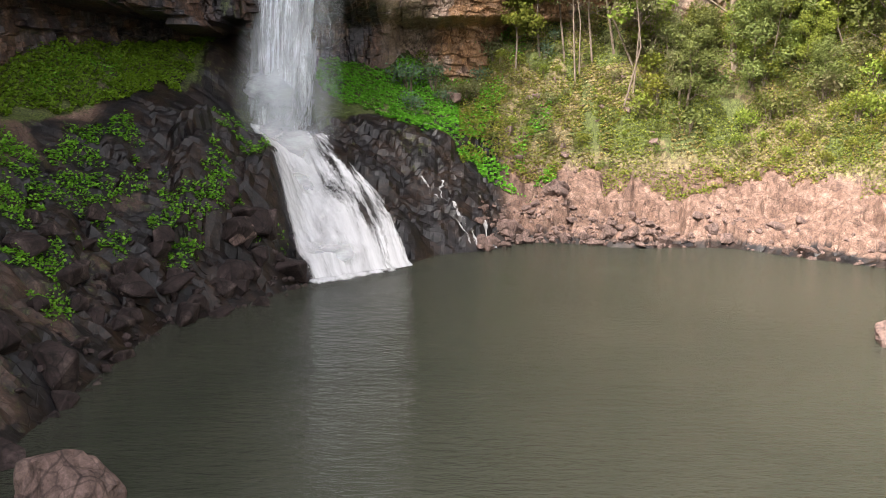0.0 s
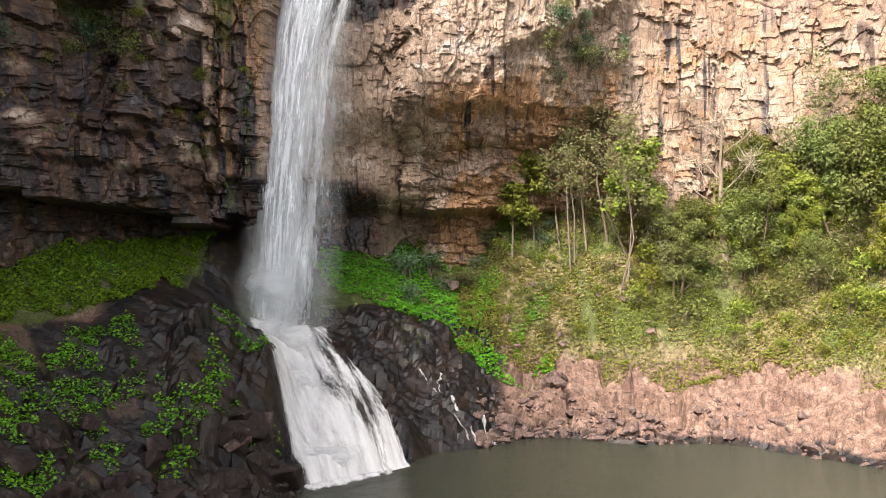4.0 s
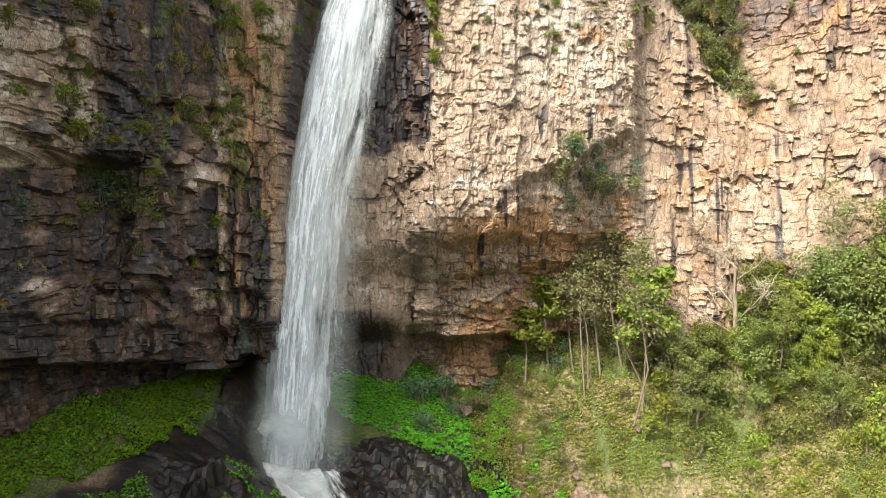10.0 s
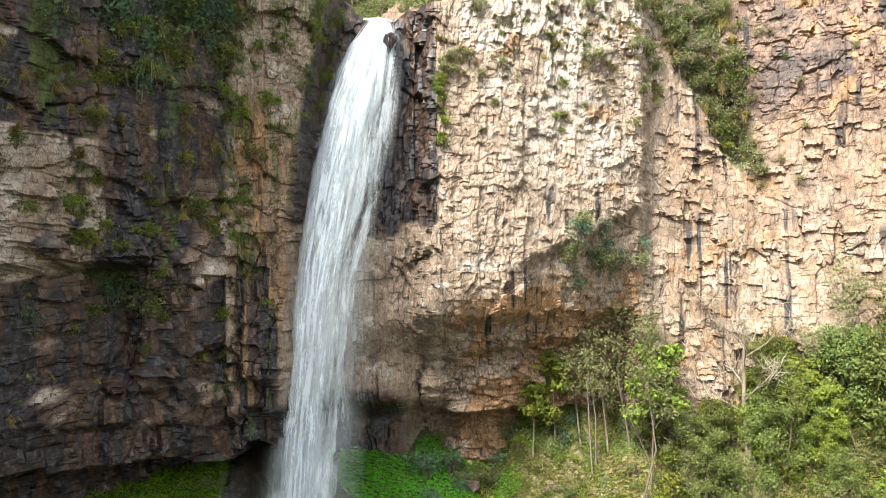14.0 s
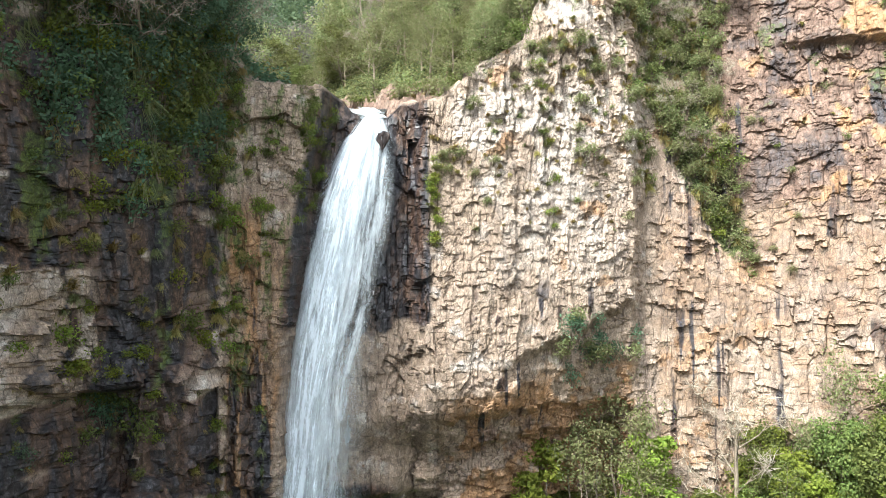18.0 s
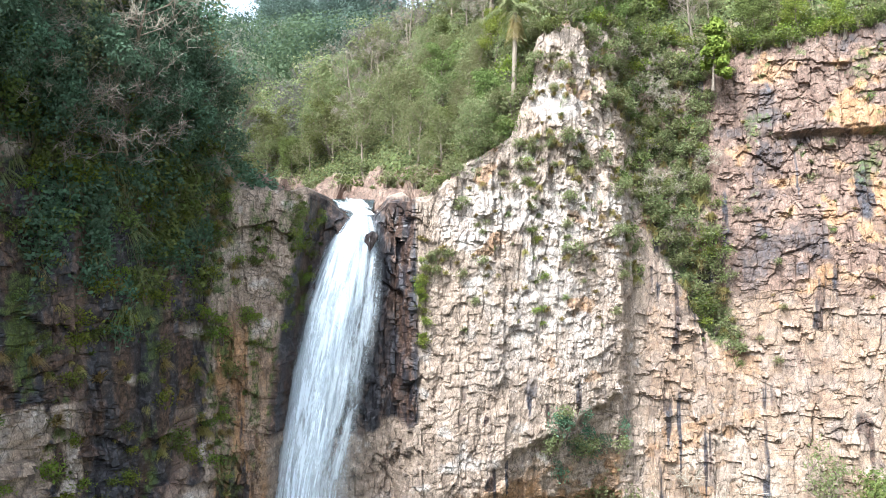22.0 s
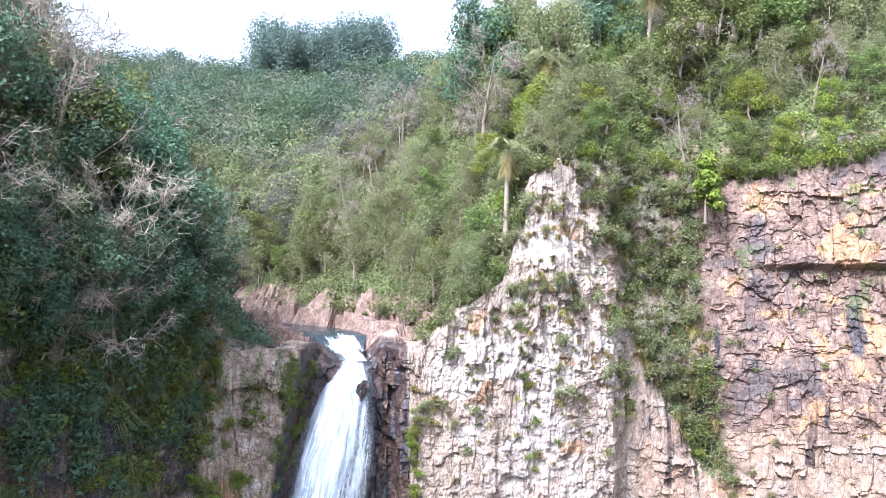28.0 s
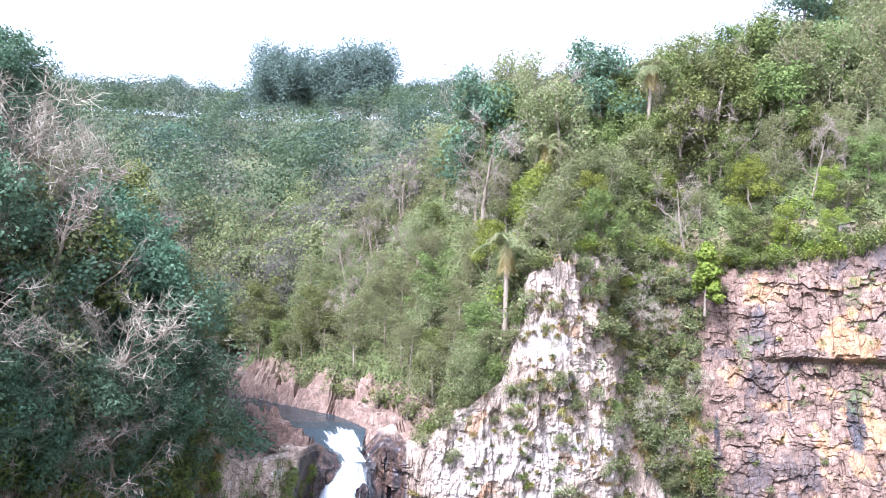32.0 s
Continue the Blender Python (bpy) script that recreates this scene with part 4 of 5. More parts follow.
part("water_sheet", me, cascade)
for tx0, ty0, tx1, ty1, bend in ((-0.4, 48.0, 1.3, 44.3, 0.5), (0.5, 46.4, 1.9, 44.4, 0.2), (-1.2, 47.6, -0.2, 46.6, 0.2), (2.3, 45.9, 2.9, 44.9, 0.1)):
    q = np.linspace(0, 1, 60)
    cx_ = tx0 + (tx1 - tx0) * q + 2.5 * bend * (fbm(q * 6, q * 0 + tx0, 3, 261) - 0.5)
    cy_ = ty0 + (ty1 - ty0) * q
    wide = 0.02 + 0.10 * vnoise(q * 12, q * 0 + ty0, 263) ** 2
    lx, ly = np.stack([cx_ - wide, cx_, cx_ + wide], 1), np.stack([cy_] * 3, 1)
    lz = np.array([[talus_z(u_, v_) for u_, v_ in zip(ru_, rv2)] for ru_, rv2 in zip(lx, ly)])
    lz = np.repeat(np.convolve(np.pad(lz.max(1), 4, mode="edge"), np.ones(9) / 9, "valid")[:, None], 3, 1) + 0.14
    part("trickle", sheet("trickle", lx, ly, lz, CASCADE, [("veil", 0.74 + 0 * lx, 0.7 + 0 * lx, 0 * lx), ("flow", 0.3 + 0.1 * (lx - cx_[:, None]), np.repeat(q[:, None], 3, 1), 0.1 + 0 * lx)], smooth_shade=True), cascade, "thin trickle of white water on dark rock")
fv, fu = np.meshgrid(np.linspace(-1, 1, 40), np.linspace(0, 1, 60), indexing="ij")
fx, fy = -6.4 + 5.6 * fu + 0.5 * fv, 37.4 + 4.0 * fu - 1.1 * fv
foam = np.exp(-(fv / 0.5) ** 2) * (1.0 - 0.75 * smooth(0.25, 0.95, fu)) * smooth(0, 0.12, fu) * (0.6 + 0.8 * fbm(fx * 1.6, fy * 1.6, 3, 265))
me = sheet("foam", fx, fy, 0.03 + 0.14 * foam, CASCADE, [("veil", 0.3 + 0.85 * foam, smooth(0.05, 0.5, foam), 0 * foam), ("flow", fu, fv / 2 + 0.5, 0.3 + 0 * foam)], smooth_shade=True)
part("foam", me, cascade, "churning white foam on the pool")

# ---- vegetation ----


def tube(points, radii, sides=5):
    """A tapered limb through points."""
    points = [Vector(p) for p in points]
    verts, faces = [], []
    for k, p in enumerate(points):
        d = (points[min(k + 1, len(points) - 1)] - points[max(k - 1, 0)]).normalized()
        a = d.orthogonal().normalized()
        b = d.cross(a)
        for s in range(sides):
            w = 2 * math.pi * s / sides
            verts.append(p + radii[k] * (math.cos(w) * a + math.sin(w) * b))
    for k in range(len(points) - 1):
        for s in range(sides):
            faces.append((k * sides + s, k * sides + (s + 1) % sides, (k + 1) * sides + (s + 1) % sides, (k + 1) * sides + s))
    return np.array([tuple(v) for v in verts]), np.array(faces)


def joined(pieces):
    verts, faces, at = [], [], 0
    for v, f in pieces:
        verts.append(v)
        faces.append(f + at)
        at += len(v)
    return np.vstack(verts), np.vstack(faces)


def leaves(centres, size, rng, up=0.5, slim=0.45, outward=None, stray=0.8):
    """One pointed leaf (a folded diamond) at each centre."""
    n = len(centres)
    normal = rng.normal(size=(n, 3)) * stray
    normal[:, 2] += up
    if outward is not None:
        normal += outward
    normal /= np.linalg.norm(normal, axis=1)[:, None] + 1e-9
    along = np.cross(normal, rng.normal(size=(n, 3)))
    along /= np.linalg.norm(along, axis=1)[:, None] + 1e-9
    side = np.cross(normal, along)
    s = (size * rng.uniform(0.6, 1.35, n))[:, None]
    v = np.stack([centres - along * s * 0.5, centres + side * s * slim * 0.5 - normal * s * 0.06, centres + along * s * 0.5 - normal * s * 0.12, centres - side * s * slim * 0.5 - normal * s * 0.06], 1)
    return v.reshape(-1, 3), np.arange(4 * n).reshape(-1, 4)


def limbs(rng, height, reach, levels, first=0.3, droop=0.0, count=9, lean=0.15, r0=None):
    """Branching skeleton: tubes and the tips where leaves grow."""
    r0 = r0 or height * 0.018
    pieces, tips = [], []
    top = Vector((rng.normal() * lean * height * 0.5, rng.normal() * lean * height * 0.5, height * 0.86))
    bend = Vector((rng.normal() * 0.05 * height, rng.normal() * 0.05 * height, 0))
    spine = [Vector((0, 0, -0.4)), Vector((0, 0, 0)), top * 0.4 + bend, top * 0.75 + bend * 0.6, top]
    radii = [r0 * 1.5, r0 * 1.15, r0 * 0.85, r0 * 0.5, r0 * 0.15]
    pieces.append(tube(spine, radii, 6))

    def on_spine(f):
        z = f * height * 0.86
        for a, b in zip(spine[1:-1], spine[2:]):
            if a.z <= z <= b.z:
                return a.lerp(b, (z - a.z) / (b.z - a.z))
        return spine[-1].copy()

    def grow(start, way, length, radius, level):
        mid = start + way * length * 0.5 + Vector(rng.normal(size=3)) * length * 0.08
        end = start + way * length + Vector(rng.normal(size=3)) * length * 0.10 - Vector((0, 0, droop * length))
        pieces.append(tube([start, mid, end], [radius, radius * 0.65, radius * 0.25], 4 if level else 5))
        if level == 0:
            tips.append(end)
            tips.append(mid.lerp(end, 0.4))
            return
        for k in range(int(rng.integers(3, 5))):
            f = rng.uniform(0.35, 1.0)
            w = (way + Vector(rng.normal(size=3)) * 0.55 + Vector((0, 0, 0.15))).normalized()
            grow(start.lerp(mid, f * 2) if f < 0.5 else mid.lerp(end, f * 2 - 1), w, length * rng.uniform(0.4, 0.62), radius * 0.5, level - 1)

    for k in range(count):
        f = first + (1 - first) * (k + rng.uniform(0, 0.8)) / count
        a = 2.4 * k + rng.uniform(-0.5, 0.5)
        tilt = 0.25 + 0.9 * f
        way = Vector((math.cos(a), math.sin(a), tilt)).normalized()
        grow(on_spine(min(f, 0.98)), way, reach * (1.05 - 0.55 * f) * rng.uniform(0.75, 1.2), r0 * 0.45 * (1.1 - 0.6 * f), levels)
    tips.append(spine[-1])
    return pieces, [np.array(tuple(t)) for t in tips]


def tree(name, label, seed, height, reach, leaf, bark, per_tip=26, size=0.30, clump=0.55, levels=1, first=0.3, count=9, lean=0.12, flat=0.7, droop=0.0, r0=None):
    rng = np.random.default_rng(seed)
    pieces, tips = limbs(rng, height, reach, levels, first, droop, count, lean, r0)
    ob = thing(name, label, "tree")
    part("trunk", raw_mesh("trunk", *joined(pieces), bark, True), ob)
    if per_tip:
        tips = np.repeat(np.array(tips), per_tip, 0)
        off = rng.normal(size=tips.shape)
        off *= (clump * rng.uniform(0.3, 1.0, len(tips)) ** 0.4 / (np.linalg.norm(off, axis=1) + 1e-9))[:, None]
        off[:, 2] *= flat
        keep = rng.uniform(size=len(tips)) < 0.9
        part("crown", raw_mesh("crown", *leaves((tips + off)[keep], size, rng, 0.45, 0.55, 1.1 * (off / clump)[keep], 0.45), leaf), ob)
    return ob


def bare_tree(name, label, seed, height, reach, bark=BARK_PALE, first=0.25, count=8, lean=0.3):
    rng = np.random.default_rng(seed)
    pieces, tips = limbs(rng, height, reach, 2, first, -0.05, count, lean, height * 0.02)
    ob = thing(name, label, "tree")
    part("trunk", raw_mesh("trunk", *joined(pieces), bark, True), ob)
    twigs = []
    for t in tips:
        for _ in range(3):
            w = rng.normal(size=3) + np.array([0, 0, 0.35])
            w = w / np.linalg.norm(w)
            e = t + w * rng.uniform(0.35, 0.8)
            twigs.append(tube([t, (t + e) / 2 + rng.normal(size=3) * 0.05, e], [0.014, 0.009, 0.004], 3))
    tagged(part("twig_mass", raw_mesh("twig_mass", *joined(twigs), TWIG), ob, "fine bare twigs"), kind="stuff")
    return ob


def shrub(name, label, seed, radius, height, leaf, n, size, slim=0.5, category="shrub"):
    rng = np.random.default_rng(seed)
    ob = thing(name, label, category)
    stems, tips = [], []
    for k in range(9):
        a, r = rng.uniform(0, 6.28), radius * rng.uniform(0.2, 0.9)
        tip = Vector((r * math.cos(a), r * math.sin(a), height * rng.uniform(0.45, 1.0)))
        stems.append(tube([(0.1 * math.cos(a), 0.1 * math.sin(a), -0.3), tip * 0.5 + Vector((0, 0, 0.15 * height)), tip], [0.035, 0.022, 0.008], 4))
        tips.append(tuple(tip))
    tagged(part("stem_mass", raw_mesh("stem_mass", *joined(stems), BARK, True), ob), kind="stuff")
    tips = np.array(tips)[rng.integers(0, len(tips), n)]
    off = rng.normal(size=tips.shape) * np.array([radius, radius, height * 0.8]) * 0.28
    c = tips + off
    c[:, 2] = np.abs(c[:, 2]) + 0.02
    part("foliage", raw_mesh("foliage", *leaves(c, size, rng, 0.7, slim), leaf), ob)
    return ob


def tuft(name, label, seed, blades, length, material, arch=0.6, width=0.05):
    """A rosette of arching blades."""
    rng = np.random.default_rng(seed)
    v, f = [], []
    for k in range(blades):
        a, e = rng.uniform(0, 6.28), rng.uniform(0.35, 1.35)
        d = np.array([math.cos(a) * math.cos(e), math.sin(a) * math.cos(e), math.sin(e)])
        side = np.array([-math.sin(a), math.cos(a), 0]) * width
        L = length * rng.uniform(0.6, 1.15)
        p0 = rng.normal(size=3) * 0.06
        p1, p2 = p0 + d * L * 0.55, p0 + d * L - np.array([0, 0, arch * L * 0.45])
        at = len(v)
        v += [p0 - side * 0.6, p0 + side * 0.6, p1 + side, p1 - side, p2 + side * 0.15, p2 - side * 0.15]
        f += [(at, at + 1, at + 2, at + 3), (at + 3, at + 2, at + 4, at + 5)]
    ob = new(name, raw_mesh(name, np.array(v), np.array(f), material))
    return tagged(ob, label, "plant")


def palm(name, label, seed, height):
    rng = np.random.default_rng(seed)
    ob = thing(name, label, "palm tree")
    lean = Vector((rng.normal() * 0.25, rng.normal() * 0.25, height))
    part("trunk", raw_mesh("trunk", *tube([(0, 0, -0.5), (0, 0, 0.2), lean * 0.5, lean], [0.24, 0.19, 0.16, 0.15], 8), BARK_PALE, True), ob)
    for kind, count, leaf in (("frond", 17, LEAF_OLIVE), ("dead_frond", 6, LEAF_GRASS)):
        for k in range(count):
            a = 6.283 * k / count + rng.uniform(-0.2, 0.2)
            e = rng.uniform(-0.1, 1.3) if kind == "frond" else rng.uniform(-1.4, -1.0)
            L = rng.uniform(1.9, 2.6) if kind == "frond" else rng.uniform(1.4, 1.9)
            v, f = [], []
            pts = []
            for s in np.linspace(0, 1, 9):
                pts.append(np.array(lean) + np.array([math.cos(a) * math.cos(e) * L * s, math.sin(a) * math.cos(e) * L * s, math.sin(e) * L * s - 0.75 * L * s * s * (0.9 if kind == "frond" else 0.2)]))
            for p, q in zip(pts[:-1], pts[1:]):
                d = (q - p) / np.linalg.norm(q - p)
                side = np.cross(d, [0, 0, 1.0])
                side /= np.linalg.norm(side) + 1e-6
                for m in np.linspace(0, 1, 4)[:-1]:
                    o = p + (q - p) * m
                    for sg in (-1, 1):
                        tip = o + sg * side * 0.42 + d * 0.25 + np.array([0, 0, -0.22 + rng.normal() * 0.06])
                        at = len(v)
                        v += [o, o + d * 0.05, tip + d * 0.03, tip]
                        f.append((at, at + 1, at + 2, at + 3))
            part(kind, raw_mesh(kind, np.array(v), np.array(f), leaf), ob)
    return ob


def araucaria(name, label, seed, height):
    rng = np.random.default_rng(seed)
    ob = thing(name, label, "tree")
    part("trunk", raw_mesh("trunk", *tube([(0, 0, -0.5), (0, 0, height * 0.5), (0, 0, height)], [0.3, 0.24, 0.1], 8), BARK, True), ob)
    pieces, tips = [], []
    for k in range(26):
        f = 0.62 + 0.38 * (k // 6) / 4.2
        a = 1.05 * k + 0.4 * (k // 6)
        L = (3.4 - 2.6 * (f - 0.62) / 0.38 * 0.6) * rng.uniform(0.8, 1.1)
        s = Vector((0, 0, f * height))
        w = Vector((math.cos(a), math.sin(a), 0))
        e = s + w * L + Vector((0, 0, 0.5))
        pieces.append(tube([s, s + w * L * 0.6 - Vector((0, 0, 0.1)), e], [0.07, 0.05, 0.03], 4))
        tips += [np.array(tuple(s + w * L * q + Vector((0, 0, 0.5 * q * q)))) for q in (0.6, 0.75, 0.88, 1.0)]
    tagged(part("branch_mass", raw_mesh("branch_mass", *joined(pieces), BARK, True), ob), kind="stuff")
    c = np.repeat(np.array(tips), 75, 0)
    c = c + rng.normal(size=c.shape) * np.array([0.45, 0.45, 0.26])
    part("crown", raw_mesh("crown", *leaves(c, 0.30, rng, 0.5, 0.4), LEAF_DARK), ob)
    return ob


def kinds(makers):
    """The first of each kind, kept until it is given a place of its own."""
    return [[make, None] for make in makers]


def spin(rng, x, y, z, s, tilt=4):
    return pose(x, y, z, rng.uniform(-tilt, tilt), rng.uniform(-tilt, tilt), rng.uniform(0, 360)) @ Matrix.Diagonal((s, s, s * rng.uniform(0.9, 1.12), 1))


def plant(slot, m, group="", name=""):
    """Places one of a kind: the first is built there, later ones are copies."""
    if slot[1] is None:
        slot[1] = slot[0]()
        slot[1].matrix_basis = m
        ob = slot[1]
    else:
        ob = copy_thing(slot[1], Matrix.Identity(4))
        ob.matrix_basis = m
    if group:
        tagged(ob, group=group)
    if name:
        ob.name = name
    return ob


dark = kinds([lambda s=s, h=h, r=r: tree("forest_tree", "dense dark evergreen forest tree on the gorge rim", s, h, r, LEAF_DARK, BARK, 74, 0.21, 0.85, 1, 0.08, 15, flat=0.8)
              for s, h, r in ((1, 7.0, 2.6), (2, 8.0, 2.9), (3, 6.0, 2.5))])
green = kinds([lambda s=s, h=h, r=r: tree("forest_tree", "rounded mid-green broadleaf tree on the hillside", s, h, r, LEAF_MID, BARK, 70, 0.20, 0.8, 1, 0.1, 14)
               for s, h, r in ((11, 6.0, 2.3), (12, 7.0, 2.5), (13, 5.0, 2.3))])
light = kinds([lambda s=s, h=h, r=r: tree("forest_tree", "fresh yellow-green broadleaf tree on the hillside", s, h, r, LEAF_LIGHT, BARK, 66, 0.19, 0.75, 1, 0.12, 13)
               for s, h, r in ((21, 5.0, 2.1), (22, 6.0, 2.2))])
olive = kinds([lambda s=s, h=h, r=r: tree("thin_tree", "thin olive-grey tree with a sparse crown", s, h, r, LEAF_OLIVE, BARK_PALE, 40, 0.18, 0.8, 1, 0.12, 14)
               for s, h, r in ((31, 6.0, 2.3), (32, 6.5, 2.1), (33, 5.0, 2.3))])
bare = kinds([lambda s=s, h=h, r=r: bare_tree("bare_tree", "leafless tree with pale spreading branches", s, h, r) for s, h, r in ((41, 6.5, 2.6), (42, 5.5, 2.8))])
bush = kinds([lambda s=s, l=l, n=n: shrub("shrub", n, s, 0.9, 1.1, l, 330, 0.20) for s, l, n in
              ((51, LEAF_MID, "leafy mid-green shrub on rocky ground"), (52, LEAF_LIGHT, "light yellow-green shrub on rocky ground"), (53, LEAF_OLIVE, "dull olive shrub on rocky ground"), (54, LEAF_DARK, "dark green shrub on rocky ground"))])
rosette = kinds([lambda s=s, m=m, n=n: tuft("grass_tuft", n, s, 70, 0.75, m) for s, m, n in
                 ((61, LEAF_OLIVE, "arching grey-green grass tuft on a ledge"), (62, LEAF_GRASS, "dry yellowish grass tuft on a ledge"), (63, LEAF_MID, "green leafy tuft on a ledge"))])
hanging = kinds([lambda s=s, m=m, n=n: tuft("hanging_grass", n, s, 150, 0.95, m, 2.0, 0.016) for s, m, n in
                 ((64, LEAF_OLIVE, "long grey-green grass hanging from the cliff"), (65, LEAF_GRASS, "dry straw-coloured grass hanging from the cliff"))])
tall = kinds([lambda s=s, l=l: tree("slender_tree", "tall slender tree with a bare brown trunk and thin crown", s, 11.0, 2.2, l, BARK, 12, 0.22, 0.75, 1, 0.5, 11, 0.12, r0=0.065)
              for s, l in ((71, LEAF_OLIVE), (72, LEAF_OLIVE), (73, LEAF_MID))])
sapling = kinds([lambda s=s: tree("sapling", "young tree with a fresh bright green crown", s, 6.5, 1.6, LEAF_LIGHT, BARK, 30, 0.28, 0.6, 1, 0.4, 12, r0=0.08) for s in (75, 76)])

wispy = kinds([lambda s=s: tree("wispy_tree", "thin twiggy tree with a sparse grey-green crown", s, 9.0, 2.4, LEAF_OLIVE, BARK, 7, 0.20, 0.7, 2, 0.35, 9, 0.2, r0=0.06) for s in (77, 78)])

rng = np.random.default_rng(5)


def scatter(x0, x1, y0, y1, step, mixture, test, scale=(0.8, 1.25), height=upland, group="", name=""):
    weights = np.array([w for _, w in mixture], float)
    weights /= weights.sum()
    for gx_ in np.arange(x0, x1, step):
        for gy_ in np.arange(y0, y1, step):
            x, y = gx_ + rng.uniform(-0.45, 0.45) * step, gy_ + rng.uniform(-0.45, 0.45) * step
            pool = mixture[rng.choice(len(mixture), p=weights)][0]
            slot = pool[int(rng.integers(len(pool)))]
            s = rng.uniform(*scale)
            if test(x, y):
                plant(slot, spin(rng, x, y, float(height(x, y)) - 0.15, s), group, name)


def off_stream(x, y):
    d = x - float(stream_x(y))
    return d - math.copysign(float(channel_half(y)) - 1.2, d)


def behind(x, y):
    return y - float(rim(x))


# right hillside: pale scrub low down, fresh green in the middle, dark and grey trees on the crest
hill = "trees of the right hillside"
scatter(-16, 6, 54, 78, 2.3, [(olive, 7), (light, 1.0), (green, 1.5), (bare, 1.6)], lambda x, y: off_stream(x, y) > 5.8 and behind(x, y) > 1.3 and not (3.2 < x < 6.0 and y < 57), (0.5, 0.85), group=hill)
scatter(6, 46, 55, 66, 2.2, [(green, 4.2), (olive, 5), (light, 1.2), (bare, 1.0)], lambda x, y: behind(x, y) > 0.5, (0.5, 0.9), group=hill)
scatter(4, 46, 66, 80, 3.1, [(green, 4.4), (olive, 4.5), (dark, 0.5), (bare, 1.6)], lambda x, y: True, (0.95, 1.4), group=hill)
scatter(-14, 36, 53, 62, 1.5, [(bush[2:3], 4), (bush[:1], 3), (bush[1:2], 1), (rosette[:1], 3)], lambda x, y: off_stream(x, y) > 5.0 and 0.4 < behind(x, y) < 6.0, (0.7, 1.4), group="undergrowth of the right hillside", name="hill_shrub")
# left rim: dense dark evergreens, leafless ones between
rim_group = "trees of the left rim"
scatter(-42, -10, 32, 62, 2.7, [(dark, 5), (green, 1.6), (olive, 2.2), (bare, 2.4)], lambda x, y: off_stream(x, y) < -5.2 and behind(x, y) > 0.5 and (x < -13.6 or y > 53), (0.8, 1.3), group=rim_group)
scatter(-60, -16, 62, 84, 3.6, [(dark, 2.4), (green, 2), (olive, 3), (bare, 2.4)], lambda x, y: off_stream(x, y) < -5.0, (0.9, 1.35), group=rim_group)


def far_woods(name, label, n, box, crown, tall_, leaf, per, size, seed, test=None, ground_z=upland):
    """A wood too far off to count its trees."""
    r = np.random.default_rng(seed)
    x, y = r.uniform(box[0], box[1], n), r.uniform(box[2], box[3], n)
    if test is not None:
        ok = test(x, y)
        x, y = x[ok], y[ok]
    n = len(x)
    z = ground_z(x, y)
    h = tall_ * r.uniform(0.7, 1.25, n)
    lobes = 5
    c = np.repeat(np.stack([x, y, z + h * 0.6], -1), lobes, 0)
    grow = np.repeat(crown * r.uniform(0.7, 1.3, n), lobes)[:, None]
    shift = r.normal(size=c.shape)
    shift /= np.linalg.norm(shift, axis=1)[:, None]
    c = c + shift * grow * np.array([0.55, 0.55, 0.5 * tall_ / crown * 0.6])
    c, grow = np.repeat(c, per // lobes, 0), np.repeat(grow, per // lobes, 0)
    off = r.normal(size=c.shape)
    off /= np.linalg.norm(off, axis=1)[:, None]
    pos = c + off * grow * 0.55 * np.array([1, 1, max(0.7, tall_ / crown * 0.3)]) * (r.uniform(0.4, 1, len(c)) ** 0.4)[:, None]
    ob = new(name, raw_mesh(name, *leaves(pos, size, r, 0.5, 0.7, off * 1.3, 0.45), leaf))
    return tagged(ob, label, "woods", kind="stuff")


def open_front(x, y):
    """Clearing in front of the gum grove."""
    return (y < 168) | (y > 225) | (x < 0.235 * -y) | (x > -0.06 * y)


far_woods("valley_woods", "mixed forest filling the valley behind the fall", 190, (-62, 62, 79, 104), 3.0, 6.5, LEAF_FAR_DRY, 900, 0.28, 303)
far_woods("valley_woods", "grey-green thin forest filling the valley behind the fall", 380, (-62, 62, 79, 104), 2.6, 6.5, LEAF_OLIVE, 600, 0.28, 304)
far_woods("far_woods", "green forest on the far hills with haze in its colour", 560, (-150, 60, 98, 262), 5.2, 9.0, LEAF_FAR, 620, 0.40, 301, open_front)
far_woods("far_woods", "bluish-green forest on the far hills with haze in its colour", 240, (-150, 60, 98, 262), 5.0, 9.5, LEAF_FAR_BLUE, 620, 0.42, 305, open_front)
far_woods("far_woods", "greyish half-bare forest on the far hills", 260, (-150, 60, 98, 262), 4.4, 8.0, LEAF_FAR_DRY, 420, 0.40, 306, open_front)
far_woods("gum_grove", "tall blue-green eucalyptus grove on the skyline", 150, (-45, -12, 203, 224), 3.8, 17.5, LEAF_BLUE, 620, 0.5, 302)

# palms, the yellow-green sapling and the araucarias
palm_foot = float(upland(4.6, 55.6)) - 0.2
plant([lambda: palm("palm_tree", "slender palm with pale trunk and drooping dead fronds", 81, 51.0 - palm_foot), None], pose(4.6, 55.6, palm_foot))
plant([lambda: palm("palm_tree", "palm with hanging brown fronds among hillside trees", 82, 5.2), None], pose(7.8, 61.6, 53.3))
plant([lambda: palm("palm_tree", "palm with brown fronds on the wooded crest", 85, 6.0), None], pose(17.0, 68.0, 59.5))
plant([lambda: palm("palm_tree", "tall palm above the trees of the crest", 86, 8.0), None], pose(31.0, 70.0, 61.0))
plant([lambda: araucaria("araucaria", "umbrella-shaped araucaria pine in the valley", 83, 9.5), None], pose(-39.7, 130, 61.0))
pine_foot = float(upland(-30.3, 61.0)) - 0.3
